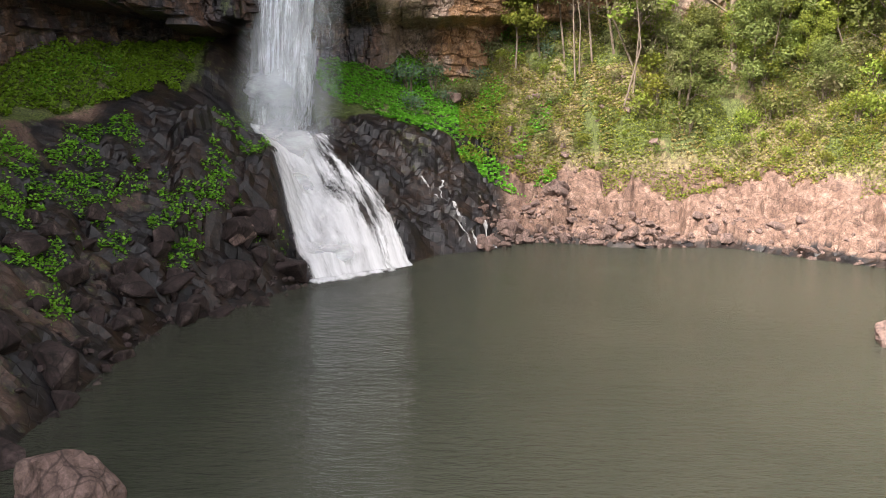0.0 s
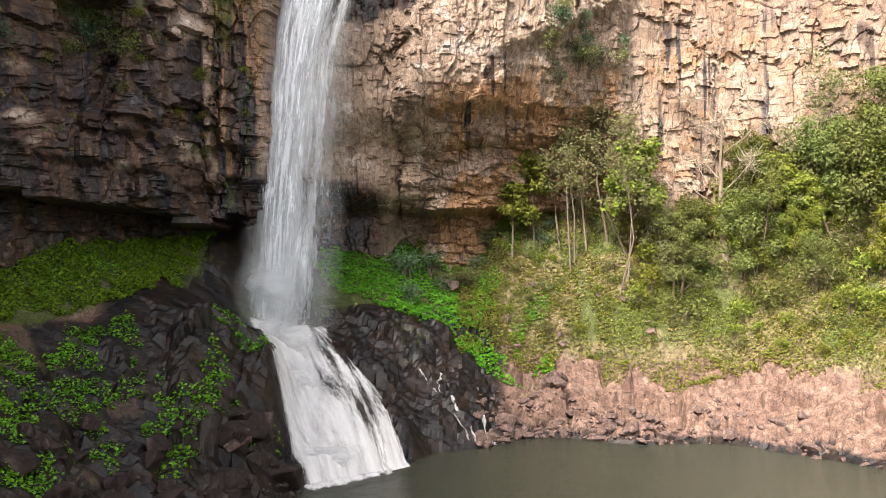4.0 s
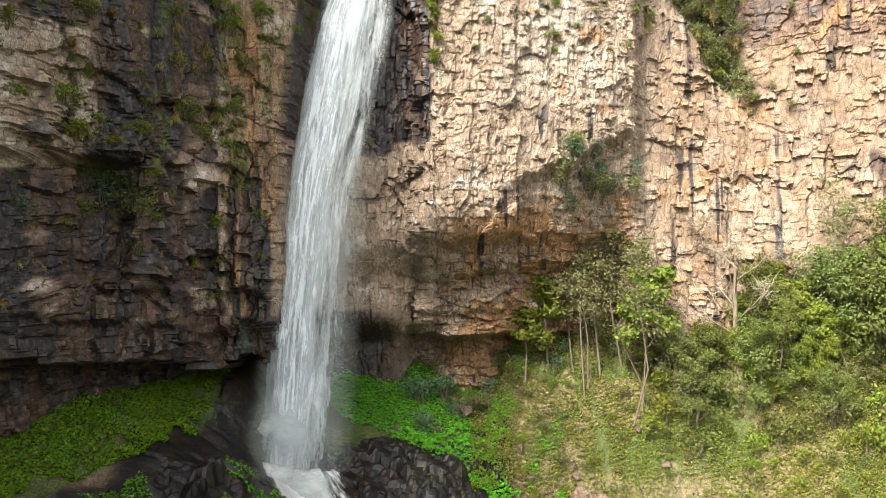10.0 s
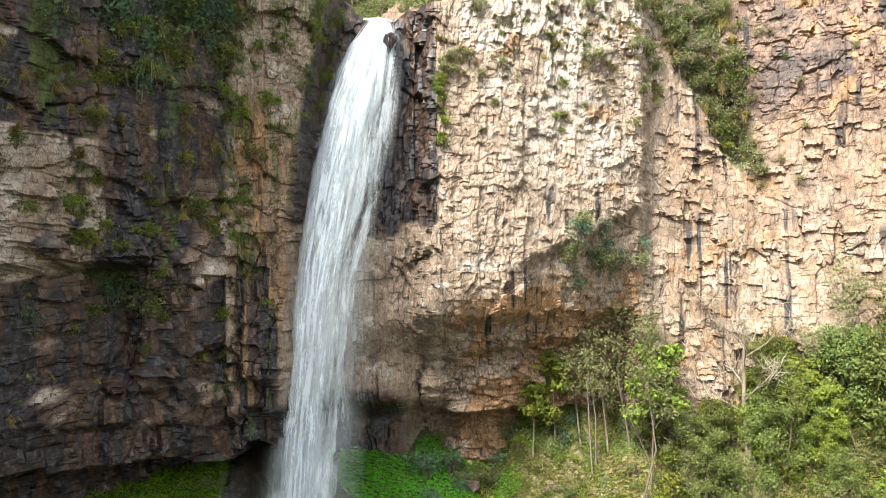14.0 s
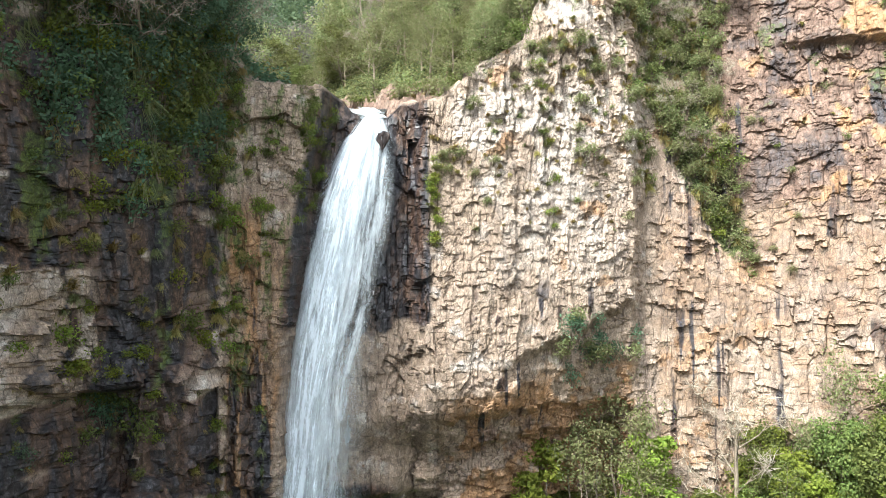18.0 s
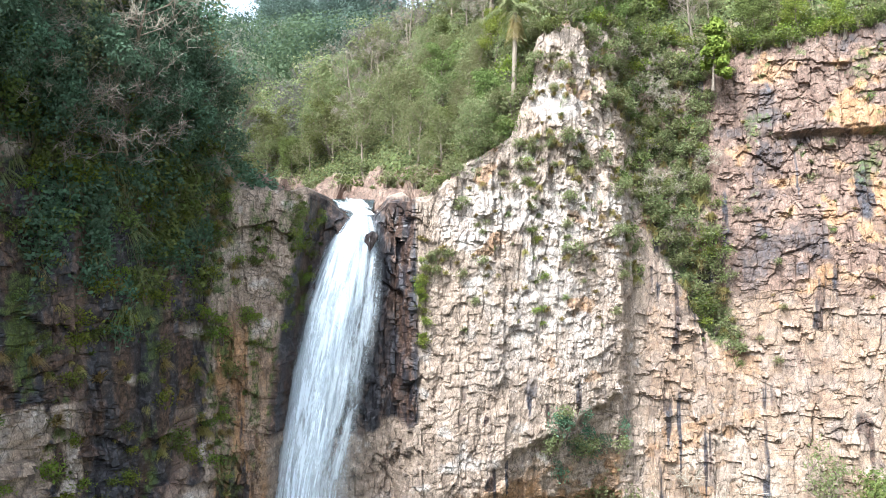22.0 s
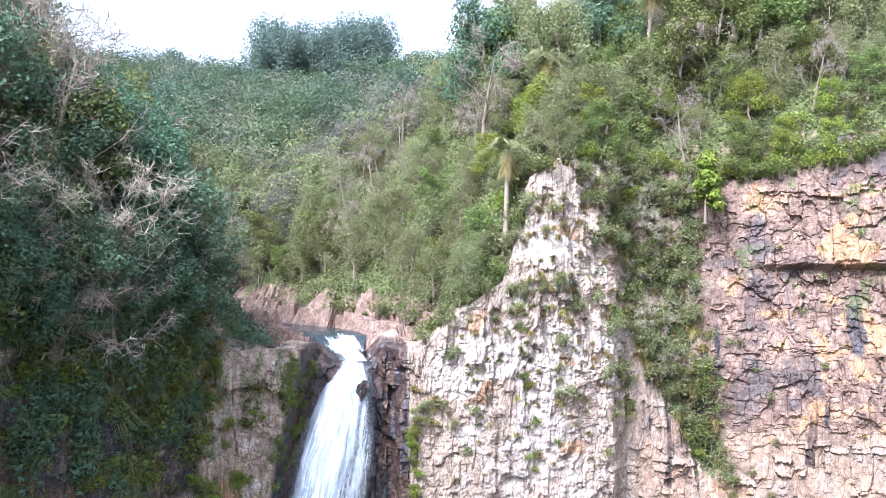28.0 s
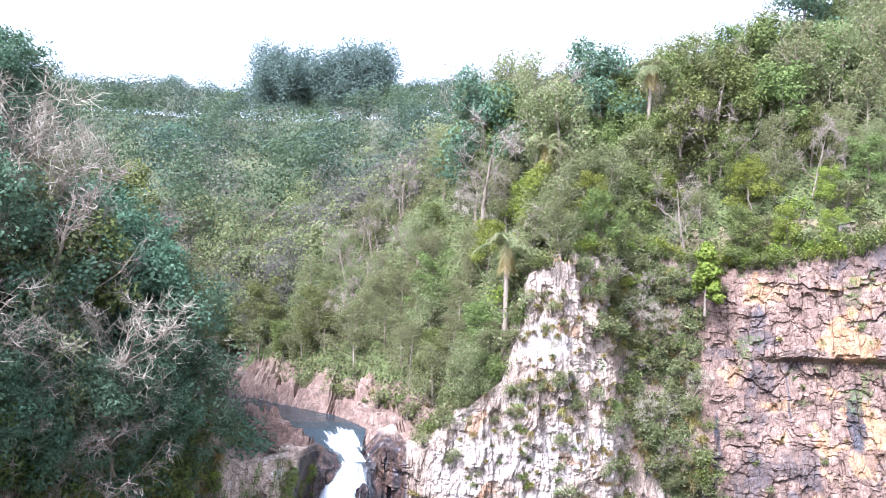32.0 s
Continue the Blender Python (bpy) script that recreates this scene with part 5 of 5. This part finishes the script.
plant([lambda: araucaria("araucaria", "dark umbrella-shaped araucaria pine on the gorge rim", 84, 66.2 - pine_foot), None], pose(-30.3, 61.0, pine_foot))
plant([lambda: tree("sapling", "upright sapling with glowing yellow-green leaves on the cliff edge", 87, 4.6, 0.9, LEAF_LIGHT, BARK, 40, 0.28, 0.45, 1, 0.15, 12), None], pose(18.3, 57.6, 46.6))
plant([lambda: bare_tree("bare_tree", "leafless tree spreading pale limbs from the dark wall", 47, 7.4, 3.8, first=0.5, count=11, lean=0.2), None], pose(-14.4, cliff_y(-14.4, 37.8) + 0.3, 37.8, 52, 4, 0), rim_group)
for x, y, s in ((-15.9, 43.6, 1.1), (-15.0, 46.0, 0.95), (-17.4, 42.4, 1.1)):
    plant(dark[int(rng.integers(3))], spin(rng, x, y, float(upland(x, y)) - 0.3, s), rim_group)
for x, y, s in ((-19.5, 37.2, 1.2), (-16.0, 40.5, 1.0), (-20.5, 40.5, 1.5), (-18.6, 39.0, 1.4), (-19.6, 41.8, 1.7), (-16.8, 38.6, 0.9), (-21.5, 41.5, 1.6), (-12.6, 43.2, 0.8)):
    y = max(y, float(rim(x)) + 0.3)
    plant(bare[int(rng.integers(2))], spin(rng, x, y, float(upland(x, y)) - 0.8, s), rim_group)

for k in range(26):           # scrub on the flank of the pinnacle
    x = rng.uniform(1.5, 6.2)
    y = float(rim(x)) + rng.uniform(0.5, 3.0)
    s_ = rng.uniform(0.35, 0.6)
    if not 3.5 < x < 5.7 or y > 56.2:
        plant([olive[2], olive[0], green[2], bush[2], bush[0]][int(rng.integers(5))], spin(rng, x, y, float(upland(x, y)) - 0.2, s_), hill)

# slope below the cliff
def trodden(x, y):
    """Bare strips where stones have slid down the slope."""
    f = 0.0
    for cx, cy, rx, ry in ((9.4, 54.4, 0.5, 2.2), (18.6, 53.2, 1.3, 1.3), (15.9, 52.6, 0.9, 1.6)):
        f = np.maximum(f, np.clip(1.4 - ((x - cx) / rx) ** 2 - ((y - cy) / ry) ** 2, 0, 1))
    return f


def right_slope(x, y, least=6.5):
    return float(inland(np.array(x), np.array(y))) > least and y < float(face(x, talus_z(x, y))) - 0.3


brush = "brush of the talus"
scatter(14, 37, 42, 60, 1.9, [(green, 5), (light, 3), (olive, 1.2)], lambda x, y: right_slope(x, y, 8.0) and y > 55.0 - 0.42 * (x - 12), (0.38, 0.8), talus_z, brush)
scatter(20, 37, 48, 60, 2.6, [(green, 4), (light, 2.4), (olive, 1.2)], lambda x, y: right_slope(x, y, 9.0) and y > 51, (0.8, 1.3), talus_z, brush)
scatter(2, 34, 44, 60, 1.0, [(bush[:1], 4), (bush[1:2], 4), (bush[2:3], 1.2)], lambda x, y: right_slope(x, y, 6.3) and vnoise(x * 0.35, y * 0.35, 77) > 0.48 - 0.012 * x and float(trodden(np.array(x), np.array(y))) < 0.3, (0.25, 0.7), talus_z, brush, "slope_shrub")
scatter(12, 34, 47, 60, 1.5, [(bush[:1], 3), (bush[1:2], 3), (bush[2:3], 1)], lambda x, y: right_slope(x, y, 7.5) and y > 53.5 - 0.42 * (x - 12), (0.8, 1.5), talus_z, brush, "slope_shrub")
scatter(0, 8, 55, 60, 1.2, [(bush[:1], 2), (bush[3:4], 2), (bush[2:3], 2)], lambda x, y: right_slope(x, y, 10.5), (0.5, 1.0), talus_z, brush, "slope_shrub")
for x, y, s, k in ((8.6, 56.3, 0.9, 0), (8.9, 56.7, 0.8, 1), (11.4, 54.2, 0.95, 1), (12.1, 54.9, 0.85, 0), (20.2, 54.1, 0.72, 2), (26.0, 53.6, 0.85, 2)):
    plant(tall[k], spin(rng, x, y, talus_z(x, y), s), "slender trees of the talus")
for x, y, s in ((4.8, 57.4, 0.85), (6.4, 57.9, 1.0), (12.6, 56.4, 1.25), (21.5, 55.4, 0.9), (26.5, 52.8, 1.1), (23.0, 54.0, 0.8)):
    plant(sapling[int(rng.integers(2))], spin(rng, x, y, talus_z(x, y), s), "saplings of the talus")
for x, y, s in ((9.8, 57.0, 1.25), (11.2, 57.2, 1.35), (8.0, 57.4, 1.1), (14.0, 56.8, 0.9), (24.5, 55.0, 1.1), (12.4, 56.0, 1.1)):
    plant(wispy[int(rng.integers(2))], spin(rng, x, y, talus_z(x, y), s), "wispy trees of the talus")
plant(bare[0], pose(18.6, 55.4, talus_z(18.6, 55.4), 0, 12, 40) @ Matrix.Scale(1.6, 4), "slender trees of the talus")
plant(bush[3], spin(rng, -1.9, 54.4, talus_z(-1.9, 54.4), 1.0))
plant(bush[3], spin(rng, -2.2, 56.8, talus_z(-2.2, 56.8), 1.4))
plant(bush[3], spin(rng, -0.6, 57.4, talus_z(-0.6, 57.4), 1.2))

for k in range(22):           # dark shrubs along the foot of the overhang
    x = rng.uniform(-1.5, 9.5)
    y = float(face(x, 11.0)) - rng.uniform(0.5, 1.6)
    plant([bush[1], bush[0], bush[2]][int(rng.integers(3))], spin(rng, x, y, talus_z(x, y), rng.uniform(0.5, 0.95)), brush, "slope_shrub")

# plants that cling to the cliff
def cling(x, z, slot, s, out_=0.0, group="plants on the cliff"):
    y = cliff_y(x, z)
    plant(slot, pose(x, y - out_, z, rng.uniform(10, 35), rng.uniform(-10, 10), rng.uniform(-40, 40)) @ Matrix.Scale(s, 4), group, ("hanging_shrub" if x < -16 else "wall_shrub" if x < -11 else "gully_shrub" if x > 12 else "cliff_shrub") if slot in bush else "")


for k in range(330):          # the gully
    z = 28.0 + 22.5 * rng.uniform() ** 0.75
    x = float(gully_x(z)) + rng.uniform(-1, 1) * (0.8 + 0.17 * (z - 28))
    if z < float(brink(x)) - 0.3:
        cling(x, z, [bush[2], bush[0], bush[1], rosette[0], rosette[1], hanging[1]][int(rng.choice(6, p=[0.42, 0.10, 0.03, 0.15, 0.15, 0.15]))], rng.uniform(0.5, 1.05))
for x, z in ((14.0, 41.0), (15.2, 38.0), (13.2, 45.0), (16.6, 35.0), (12.4, 47.5), (16.5, 44.0), (17.8, 40.0), (14.8, 47.0), (17.0, 47.5)):
    cling(x, z, bare[int(rng.integers(2))], rng.uniform(0.4, 0.6))
for k in range(190):          # scrub along the top edge
    x = rng.uniform(8.5, 34)
    y = float(rim(x)) + rng.uniform(-0.3, 1.5)
    plant([bush[2], bush[0], rosette[0], rosette[2], bush[1]][int(rng.integers(5))], spin(rng, x, y, float(upland(x, y)) - 0.15, rng.uniform(0.5, 1.1)), "undergrowth of the right hillside", "rim_shrub")
for k in range(190):          # ledges of the pale face
    x, z = rng.uniform(0.5, 11.5), 30 + 18 * rng.uniform() ** 0.7
    if z < float(brink(x)) - 0.6:
        cling(x, z, [bush[2], rosette[1], rosette[0], rosette[1], hanging[1]][int(rng.integers(5))], rng.uniform(0.25, 0.6))
for k in range(22):           # green strip up the pale face
    z = rng.uniform(30.5, 42)
    cling(5.9 - 0.10 * (z - 32) + rng.normal() * 0.22, z, [bush[0], rosette[2], bush[1]][int(rng.integers(3))], rng.uniform(0.25, 0.5))
for k in range(46):           # brown tufts below the white patch and along the ribs
    x = rng.uniform(5.4, 9.4)
    z = rng.uniform(40.2, 43.0) if k % 2 else rng.uniform(34, 48.5)
    cling(x + 0.12 * (40 - z), z, [rosette[1], bush[2], rosette[0], hanging[1]][int(rng.integers(4))], rng.uniform(0.4, 0.75))
for k in range(60):           # flank of the pinnacle towards the gully
    z = rng.uniform(33, 50)
    x = 10.4 + 0.16 * (50 - z) + rng.normal() * 0.6
    if z < float(brink(x)) - 0.3:
        cling(x, z, [bush[2], bush[0], rosette[1], hanging[1], rosette[0]][int(rng.integers(5))], rng.uniform(0.4, 0.8))
for k in range(46):           # right-hand wall
    x, z = rng.uniform(17, 34), rng.uniform(27, 49.5)
    cling(x, z, [bush[2], rosette[1], rosette[0], bush[0]][int(rng.integers(4))], rng.uniform(0.3, 0.6))
for k in range(22):           # beside the black notch
    cling(-1.3 + rng.normal() * 0.12, rng.uniform(28.8, 34.6), bush[1], rng.uniform(0.25, 0.42))
for k in range(14):
    cling(-0.6 + rng.normal() * 0.5, rng.uniform(33.6, 36), [rosette[1], bush[2]][k % 2], rng.uniform(0.35, 0.6))
for k in range(400):          # curtain of foliage below the left rim
    x = rng.uniform(-24, -13.2)
    top = float(brink(x))
    z = top - abs(rng.normal()) * (4.6 if x > -18 else 3.6) + 0.4
    cling(x, z, [bush[3], bush[3], bush[0], hanging[0]][int(rng.integers(4))], rng.uniform(0.8, 1.5))
for k in range(560):          # patches on the dark wall
    x, z = rng.uniform(-21, -10.8), rng.uniform(15, 38.5)
    if float(fbm(np.array(x * 0.75), np.array(z * 0.25), 3, 501)) > 0.47:
        cling(x, z, [bush[0], hanging[0], hanging[1], rosette[2], bush[1], rosette[1]][int(rng.choice(6, p=[0.17, 0.12, 0.25, 0.2, 0.12, 0.14]))], rng.uniform(0.22, 0.6))
for k in range(130):          # fresh sprays and straw tufts on the dark wall
    x = rng.uniform(-20.5, -11.6)
    z = rng.uniform(23, 39)
    if float(fbm(np.array(x * 0.9), np.array(z * 0.2), 3, 511)) > 0.45:
        cling(x, z, [bush[1], bush[0], hanging[1], rosette[1]][int(rng.integers(4))], rng.uniform(0.45, 0.9), 0.15)
for k in range(46):           # trees that lean out over the left rim
    x = rng.uniform(-22, -13.6)
    slot = [dark[0], dark[1], dark[2], green[0], olive[1]][int(rng.choice(5, p=[0.3, 0.25, 0.25, 0.1, 0.1]))]
    plant(slot, pose(x, float(rim(x)) + 0.4, float(brink(x)) - rng.uniform(0.0, 2.6), rng.uniform(18, 48) if not -16.2 < x < -12.6 else rng.uniform(4, 14), rng.uniform(-12, 12), rng.uniform(-30, 30)) @ Matrix.Scale(rng.uniform(0.5, 0.85), 4), rim_group)
for x, down, s, turn in ((-15.2, 1.6, 0.85, -15), (-16.8, 0.2, 1.0, 20), (-18.4, 1.2, 0.95, -10), (-19.6, 0.0, 1.1, 5), (-13.4, -1.0, 0.9, -25), (-15.6, -1.2, 1.05, 30), (-17.6, 2.6, 0.8, 0)):
    plant(bare[int(rng.integers(2))], pose(x, float(rim(x)) + 0.2, float(brink(x)) - down, 34, 5, turn) @ Matrix.Scale(s, 4), rim_group)
for k in range(70):           # scrub along the rising edge of the pale face
    x = rng.uniform(-0.5, 8.0)
    y = float(rim(x)) + rng.uniform(0.1, 1.6)
    plant([bush[2], bush[0], rosette[0], bush[2]][int(rng.integers(4))], spin(rng, x, y, float(upland(x, y)) - 0.1, rng.uniform(0.5, 1.0)), "undergrowth of the right hillside", "rim_shrub")
for k in range(26):           # fresh green down the column beside the notch
    z = rng.uniform(28, 37.5)
    cling(-10.3 + rng.normal() * 0.35, z, [bush[1], bush[0], rosette[2]][int(rng.integers(3))], rng.uniform(0.25, 0.55))
for k in range(48):           # fresh green in the side of the notch
    z = rng.uniform(30.5, 38.0)
    x = float(np.interp(z, (27, 33, 38), (-9.5, -8.7, -7.6))) + rng.uniform(-0.45, 0.35)
    cling(x, z, [bush[1], bush[0], rosette[2], bush[0]][int(rng.integers(4))], rng.uniform(0.3, 0.55), 0.1)
for k in range(26):
    z = rng.uniform(33, 38.2)
    cling(-8.4 + 0.1 * (z - 35) + rng.normal() * 0.3, z, [bush[0], rosette[2]][int(rng.integers(2))], rng.uniform(0.3, 0.5))
for k in range(20):           # shrubs under the left ledge
    cling(rng.uniform(-22, -15.5), rng.uniform(19.5, 22.5), [bush[0], bush[3]][int(rng.integers(2))], rng.uniform(0.5, 0.9))
for k in range(22):           # dark tree in the recess under the pale face
    cling(8.2 + rng.normal() * 1.6, 23.0 + rng.normal() * 1.1, [bush[2], bush[3]][int(rng.integers(2))], rng.uniform(0.5, 1.0))

scatter(-13, 4, 54, 68, 1.1, [(bush[2:3], 4), (bush[:1], 2), (rosette[:1], 2), (rosette[1:2], 1)], lambda x, y: 4.0 < off_stream(x, y) < 6.2 and behind(x, y) > 0.8, (0.5, 1.0), group="undergrowth of the right hillside", name="ledge_shrub")

# ---- loose rocks ----
def rock_mesh(seed, material, flat=0.7, points=15):
    r = np.random.default_rng(seed)
    bm = bmesh.new()
    for _ in range(points):
        d = r.normal(size=3)
        d /= np.abs(d).max() ** 0.6 * np.linalg.norm(d) ** 0.4
        bm.verts.new((d[0] * 0.5, d[1] * 0.5 * r.uniform(0.7, 1), d[2] * 0.5 * flat))
    res = bmesh.ops.convex_hull(bm, input=bm.verts)
    bmesh.ops.delete(bm, geom=[g for g in res["geom_interior"] if isinstance(g, bmesh.types.BMVert)], context="VERTS")
    bmesh.ops.dissolve_limit(bm, angle_limit=radians(14), verts=bm.verts, edges=bm.edges)
    bmesh.ops.bevel(bm, geom=list(bm.edges), offset=0.025, segments=1, affect="EDGES")
    me = bpy.data.meshes.new("boulder")
    bm.to_mesh(me)
    bm.free()
    me.materials.append(material)
    return me


PINK = [rock_mesh(600 + k, BOULDER, (0.45, 0.7, 0.9)[k % 3]) for k in range(9)]
BLACK = [rock_mesh(620 + k, DARK_BOULDER, (0.5, 0.75, 0.9)[k % 3]) for k in range(6)]


def boulder(meshes, label, x, y, s, sink=0.15, group="", z=None, turn=None):
    ob = new("boulder", meshes[int(rng.integers(len(meshes)))])
    z = max(talus_z(x, y), -0.1) if z is None else z
    a = turn or (rng.uniform(-14, 14), rng.uniform(-14, 14), rng.uniform(0, 360))
    ob.matrix_basis = pose(x, y, z + s * (0.28 - sink), *a) @ Matrix.Diagonal((s, s * rng.uniform(0.75, 1.0), s * rng.uniform(0.75, 1.05), 1))
    return tagged(ob, label, "rock", group)


def rubble(name, label, meshes, spots_):
    """Loose small stones too many to count, joined."""
    verts, faces, at = [], [], 0
    for x, y, s in spots_:
        me = meshes[int(rng.integers(len(meshes)))]
        m = spin(rng, x, y, max(talus_z(x, y), -0.1) + 0.12 * s, s, 25)
        co = np.array([tuple(m @ v.co) for v in me.vertices])
        for poly in me.polygons:
            q = list(poly.vertices)
            faces += [(q[0] + at, q[k] + at, q[k + 1] + at) for k in range(1, len(q) - 1)]
        verts.append(co)
        at += len(co)
    ob = new(name, raw_mesh(name, np.vstack(verts), np.array(faces), meshes[0].materials[0]))
    return tagged(ob, label, "stones", kind="stuff")


def dry_bank(sigma):
    x = rng.uniform(2.0, 12.5) if rng.uniform() < 0.8 else rng.uniform(12, 27)
    d_want = abs(rng.normal()) * sigma
    return x, float(np.interp(x, [p[0] for p in SHORE[8:]], [p[1] for p in SHORE[8:]])) + d_want * 1.1


def damp_bank():
    q = rng.uniform(2, 8.9)
    (ax, ay), (bx, by) = SHORE[int(q)], SHORE[min(int(q) + 1, 8)]
    f = q - int(q)
    return ax + (bx - ax) * f - abs(rng.normal()) * 2.6 + 0.4, ay + (by - ay) * f + rng.normal() * 0.6


for k in range(120):
    x, y = dry_bank(1.2)
    boulder(PINK, "angular reddish-brown rock lying on the pool's bank", x, y, float(np.clip(rng.lognormal(-0.45, 0.35), 0.4, 1.3)), group="rocks of the dry bank")
for k in range(60):
    x, y = damp_bank()
    boulder(BLACK if rng.uniform() < 0.96 else PINK, "angular dark rock on the damp bank", x, y, float(np.clip(rng.lognormal(0.0, 0.42), 0.5, 2.2)), group="rocks of the damp bank")
rubble("rubble", "broken reddish-brown stones along the pool's bank", PINK, [(*dry_bank(1.5), rng.uniform(0.10, 0.36)) for k in range(650)])
rubble("rubble", "broken dark wet stones along the damp bank", BLACK, [(*damp_bank(), rng.uniform(0.12, 0.4)) for k in range(260)])
for k in range(40):
    x, y = rng.uniform(2, 14), rng.uniform(50, 57)
    if right_slope(x, y, 6):
        boulder(PINK, "weathered rock half buried in the slope", x, y, rng.uniform(0.25, 0.8), group="rocks of the slope")
def big_boulder(seed, label, x, y, z, sx, sy, sz, turn, material):
    """A weathered block with worn, uneven faces."""
    me = rock_mesh(seed, material, 0.8, 22)
    bm = bmesh.new()
    bm.from_mesh(me)
    bmesh.ops.triangulate(bm, faces=bm.faces)
    for _ in range(3):
        bmesh.ops.subdivide_edges(bm, edges=[e for e in bm.edges if e.calc_length() > 0.09], cuts=1, use_grid_fill=True)
    bmesh.ops.triangulate(bm, faces=bm.faces)
    bm.normal_update()
    for v in bm.verts:
        q = v.co * 4.0 + Vector((seed, 0, 0))
        v.co += v.normal * (0.05 * noise.noise(q) + 0.03 * noise.cell(q * 1.3) - 0.015)
    bm.to_mesh(me)
    bm.free()
    ob = new("boulder", me)
    ob.matrix_basis = pose(x, y, z, *turn) @ Matrix.Diagonal((sx, sy, sz, 1))
    return tagged(ob, label, "rock")


big_boulder(641, "large broad reddish boulder standing in the pool", -8.55, 17.8, 0.3, 2.3, 2.4, 2.4, (10, 16, 50), BOULDER)
boulder(PINK, "reddish rock beside the large boulder", -10.2, 16.6, 1.8, 0.1, z=0.0)
big_boulder(642, "pinkish rock rising from the pool", 16.5, 29.3, 0.2, 2.2, 1.8, 1.6, (0, 6, 60), BOULDER)
big_boulder(643, "tilted slab of reddish rock on the bank", 6.6, 50.0, talus_z(6.6, 50.0) + 0.5, 1.6, 1.0, 2.6, (20, 28, 10), BOULDER)
big_boulder(644, "dark purple rock block in the green slope", -18.3, 45.4, talus_z(-18.3, 45.4) + 0.4, 1.9, 1.5, 1.9, (10, 20, 30), DARK_BOULDER)
boulder(PINK, "weathered block under the overhang", 0.7, 57.0, 1.5, 0.1)

big_boulder(645, "black wet rock that parts the water below the brink", -4.5, 51.7, 35.9, 0.9, 1.5, 1.6, (8, 14, 30), DARK_BOULDER)

# leafy carpets
def carpet(name, label, n, box, test, leaf, size, lift=0.10, seed=0, ground_z=talus_z, lump=0.0):
    r = np.random.default_rng(seed)
    x, y = r.uniform(box[0], box[1], n), r.uniform(box[2], box[3], n)
    ok = test(x, y)
    x, y = x[ok], y[ok]
    z = np.array([ground_z(a, b) for a, b in zip(x, y)]) + np.abs(r.normal(0, lift, len(x))) + 0.02
    r1, r2, ou, ov, gap = blocks(x / 0.55, y / 0.55, seed + 90, 0.8, False)
    z = z + lump * (0.5 + r1) * np.clip(1 - 2.2 * (ou * ou + ov * ov), 0, 1)
    tilt = np.stack([ou, ov, 0 * ou], -1) * lump * 5
    ob = new(name, raw_mesh(name, *leaves(np.stack([x, y, z], -1), size, r, 1.6, 0.7, tilt), leaf))
    return tagged(ob, label, "ground cover", kind="stuff")


def uneven(x, y, seed, f=0.5):
    return fbm(x * f, y * f, 3, seed) - 0.5


carpet("leafy_carpet", "bright green creeping plants covering the damp slope", 190000, (-28, -13, 34, 51),
       lambda x, y: (y - (36.5 + 1.69 * (x + 19.1)) + 5 * uneven(x, y, 401) > 0) & (inland(x, y) > 3.0) & (x < -13.8 + 2.5 * uneven(x, y, 410)) & (y < face(x, 10.5) + 2) & (uneven(x, y, 406, 0.9) > -0.22), LEAF_BRIGHT, 0.135, 0.05, seed=1, lump=0.2)
carpet("leafy_carpet", "fresh green plants between the dark rocks", 70000, (-24, -7.5, 24, 45),
       lambda x, y: (uneven(x, y, 407, 0.55) > 0.045 + 0.06 * (y > 40) + 0.3 * bump(x, y, -13.6, 42.6, 3.4, 4.6)) & (inland(x, y) > 1.6), LEAF_BRIGHT, 0.15, 0.12, seed=6)
carpet("leafy_carpet", "bright green creeping plants on the slope beside the fall", 80000, (-8, 7, 48, 60),
       lambda x, y: (y > 52.6 - 0.32 * (x + 4.3) + 3 * uneven(x, y, 402)) & (uneven(x, y, 403, 0.6) > -0.2 + 0.045 * np.maximum(x, 0)), LEAF_BRIGHT, 0.13, 0.05, seed=2, lump=0.18)
carpet("slope_weeds", "fresh green weeds on the talus slope", 190000, (1, 36, 42, 60),
       lambda x, y: (inland(x, y) > 5.2 + 3.5 * uneven(x, y, 404)) & (uneven(x, y, 405, 0.5) > -0.10 - 0.004 * x + 0.2 * trodden(x, y)), LEAF_WEED, 0.12, 0.16, seed=3, lump=0.14)
carpet("slope_grass", "dry yellowish grass on the talus slope", 90000, (1, 36, 42, 60),
       lambda x, y: (inland(x, y) > 5.2 + 3.5 * uneven(x, y, 404)) & (uneven(x, y, 408, 0.4) > -0.05 + 0.12 * trodden(x, y)), LEAF_GRASS, 0.14, 0.08, seed=7, lump=0.12)
carpet("hill_undergrowth", "mixed undergrowth on the right hillside", 70000, (-14, 40, 53, 80),
       lambda x, y: (x - stream_x(y) - channel_half(y) > 3.6 + 2 * uneven(x, y, 409)) & (y > rim(x) + 0.4), LEAF_OLIVE, 0.24, 0.4, seed=4, ground_z=upland)
carpet("rim_undergrowth", "dark undergrowth on the wooded rim", 50000, (-40, -9, 34, 75),
       lambda x, y: (x - stream_x(y) < -4.6) & (y > rim(x) + 0.2), LEAF_DARK, 0.25, 0.45, seed=5, ground_z=upland)
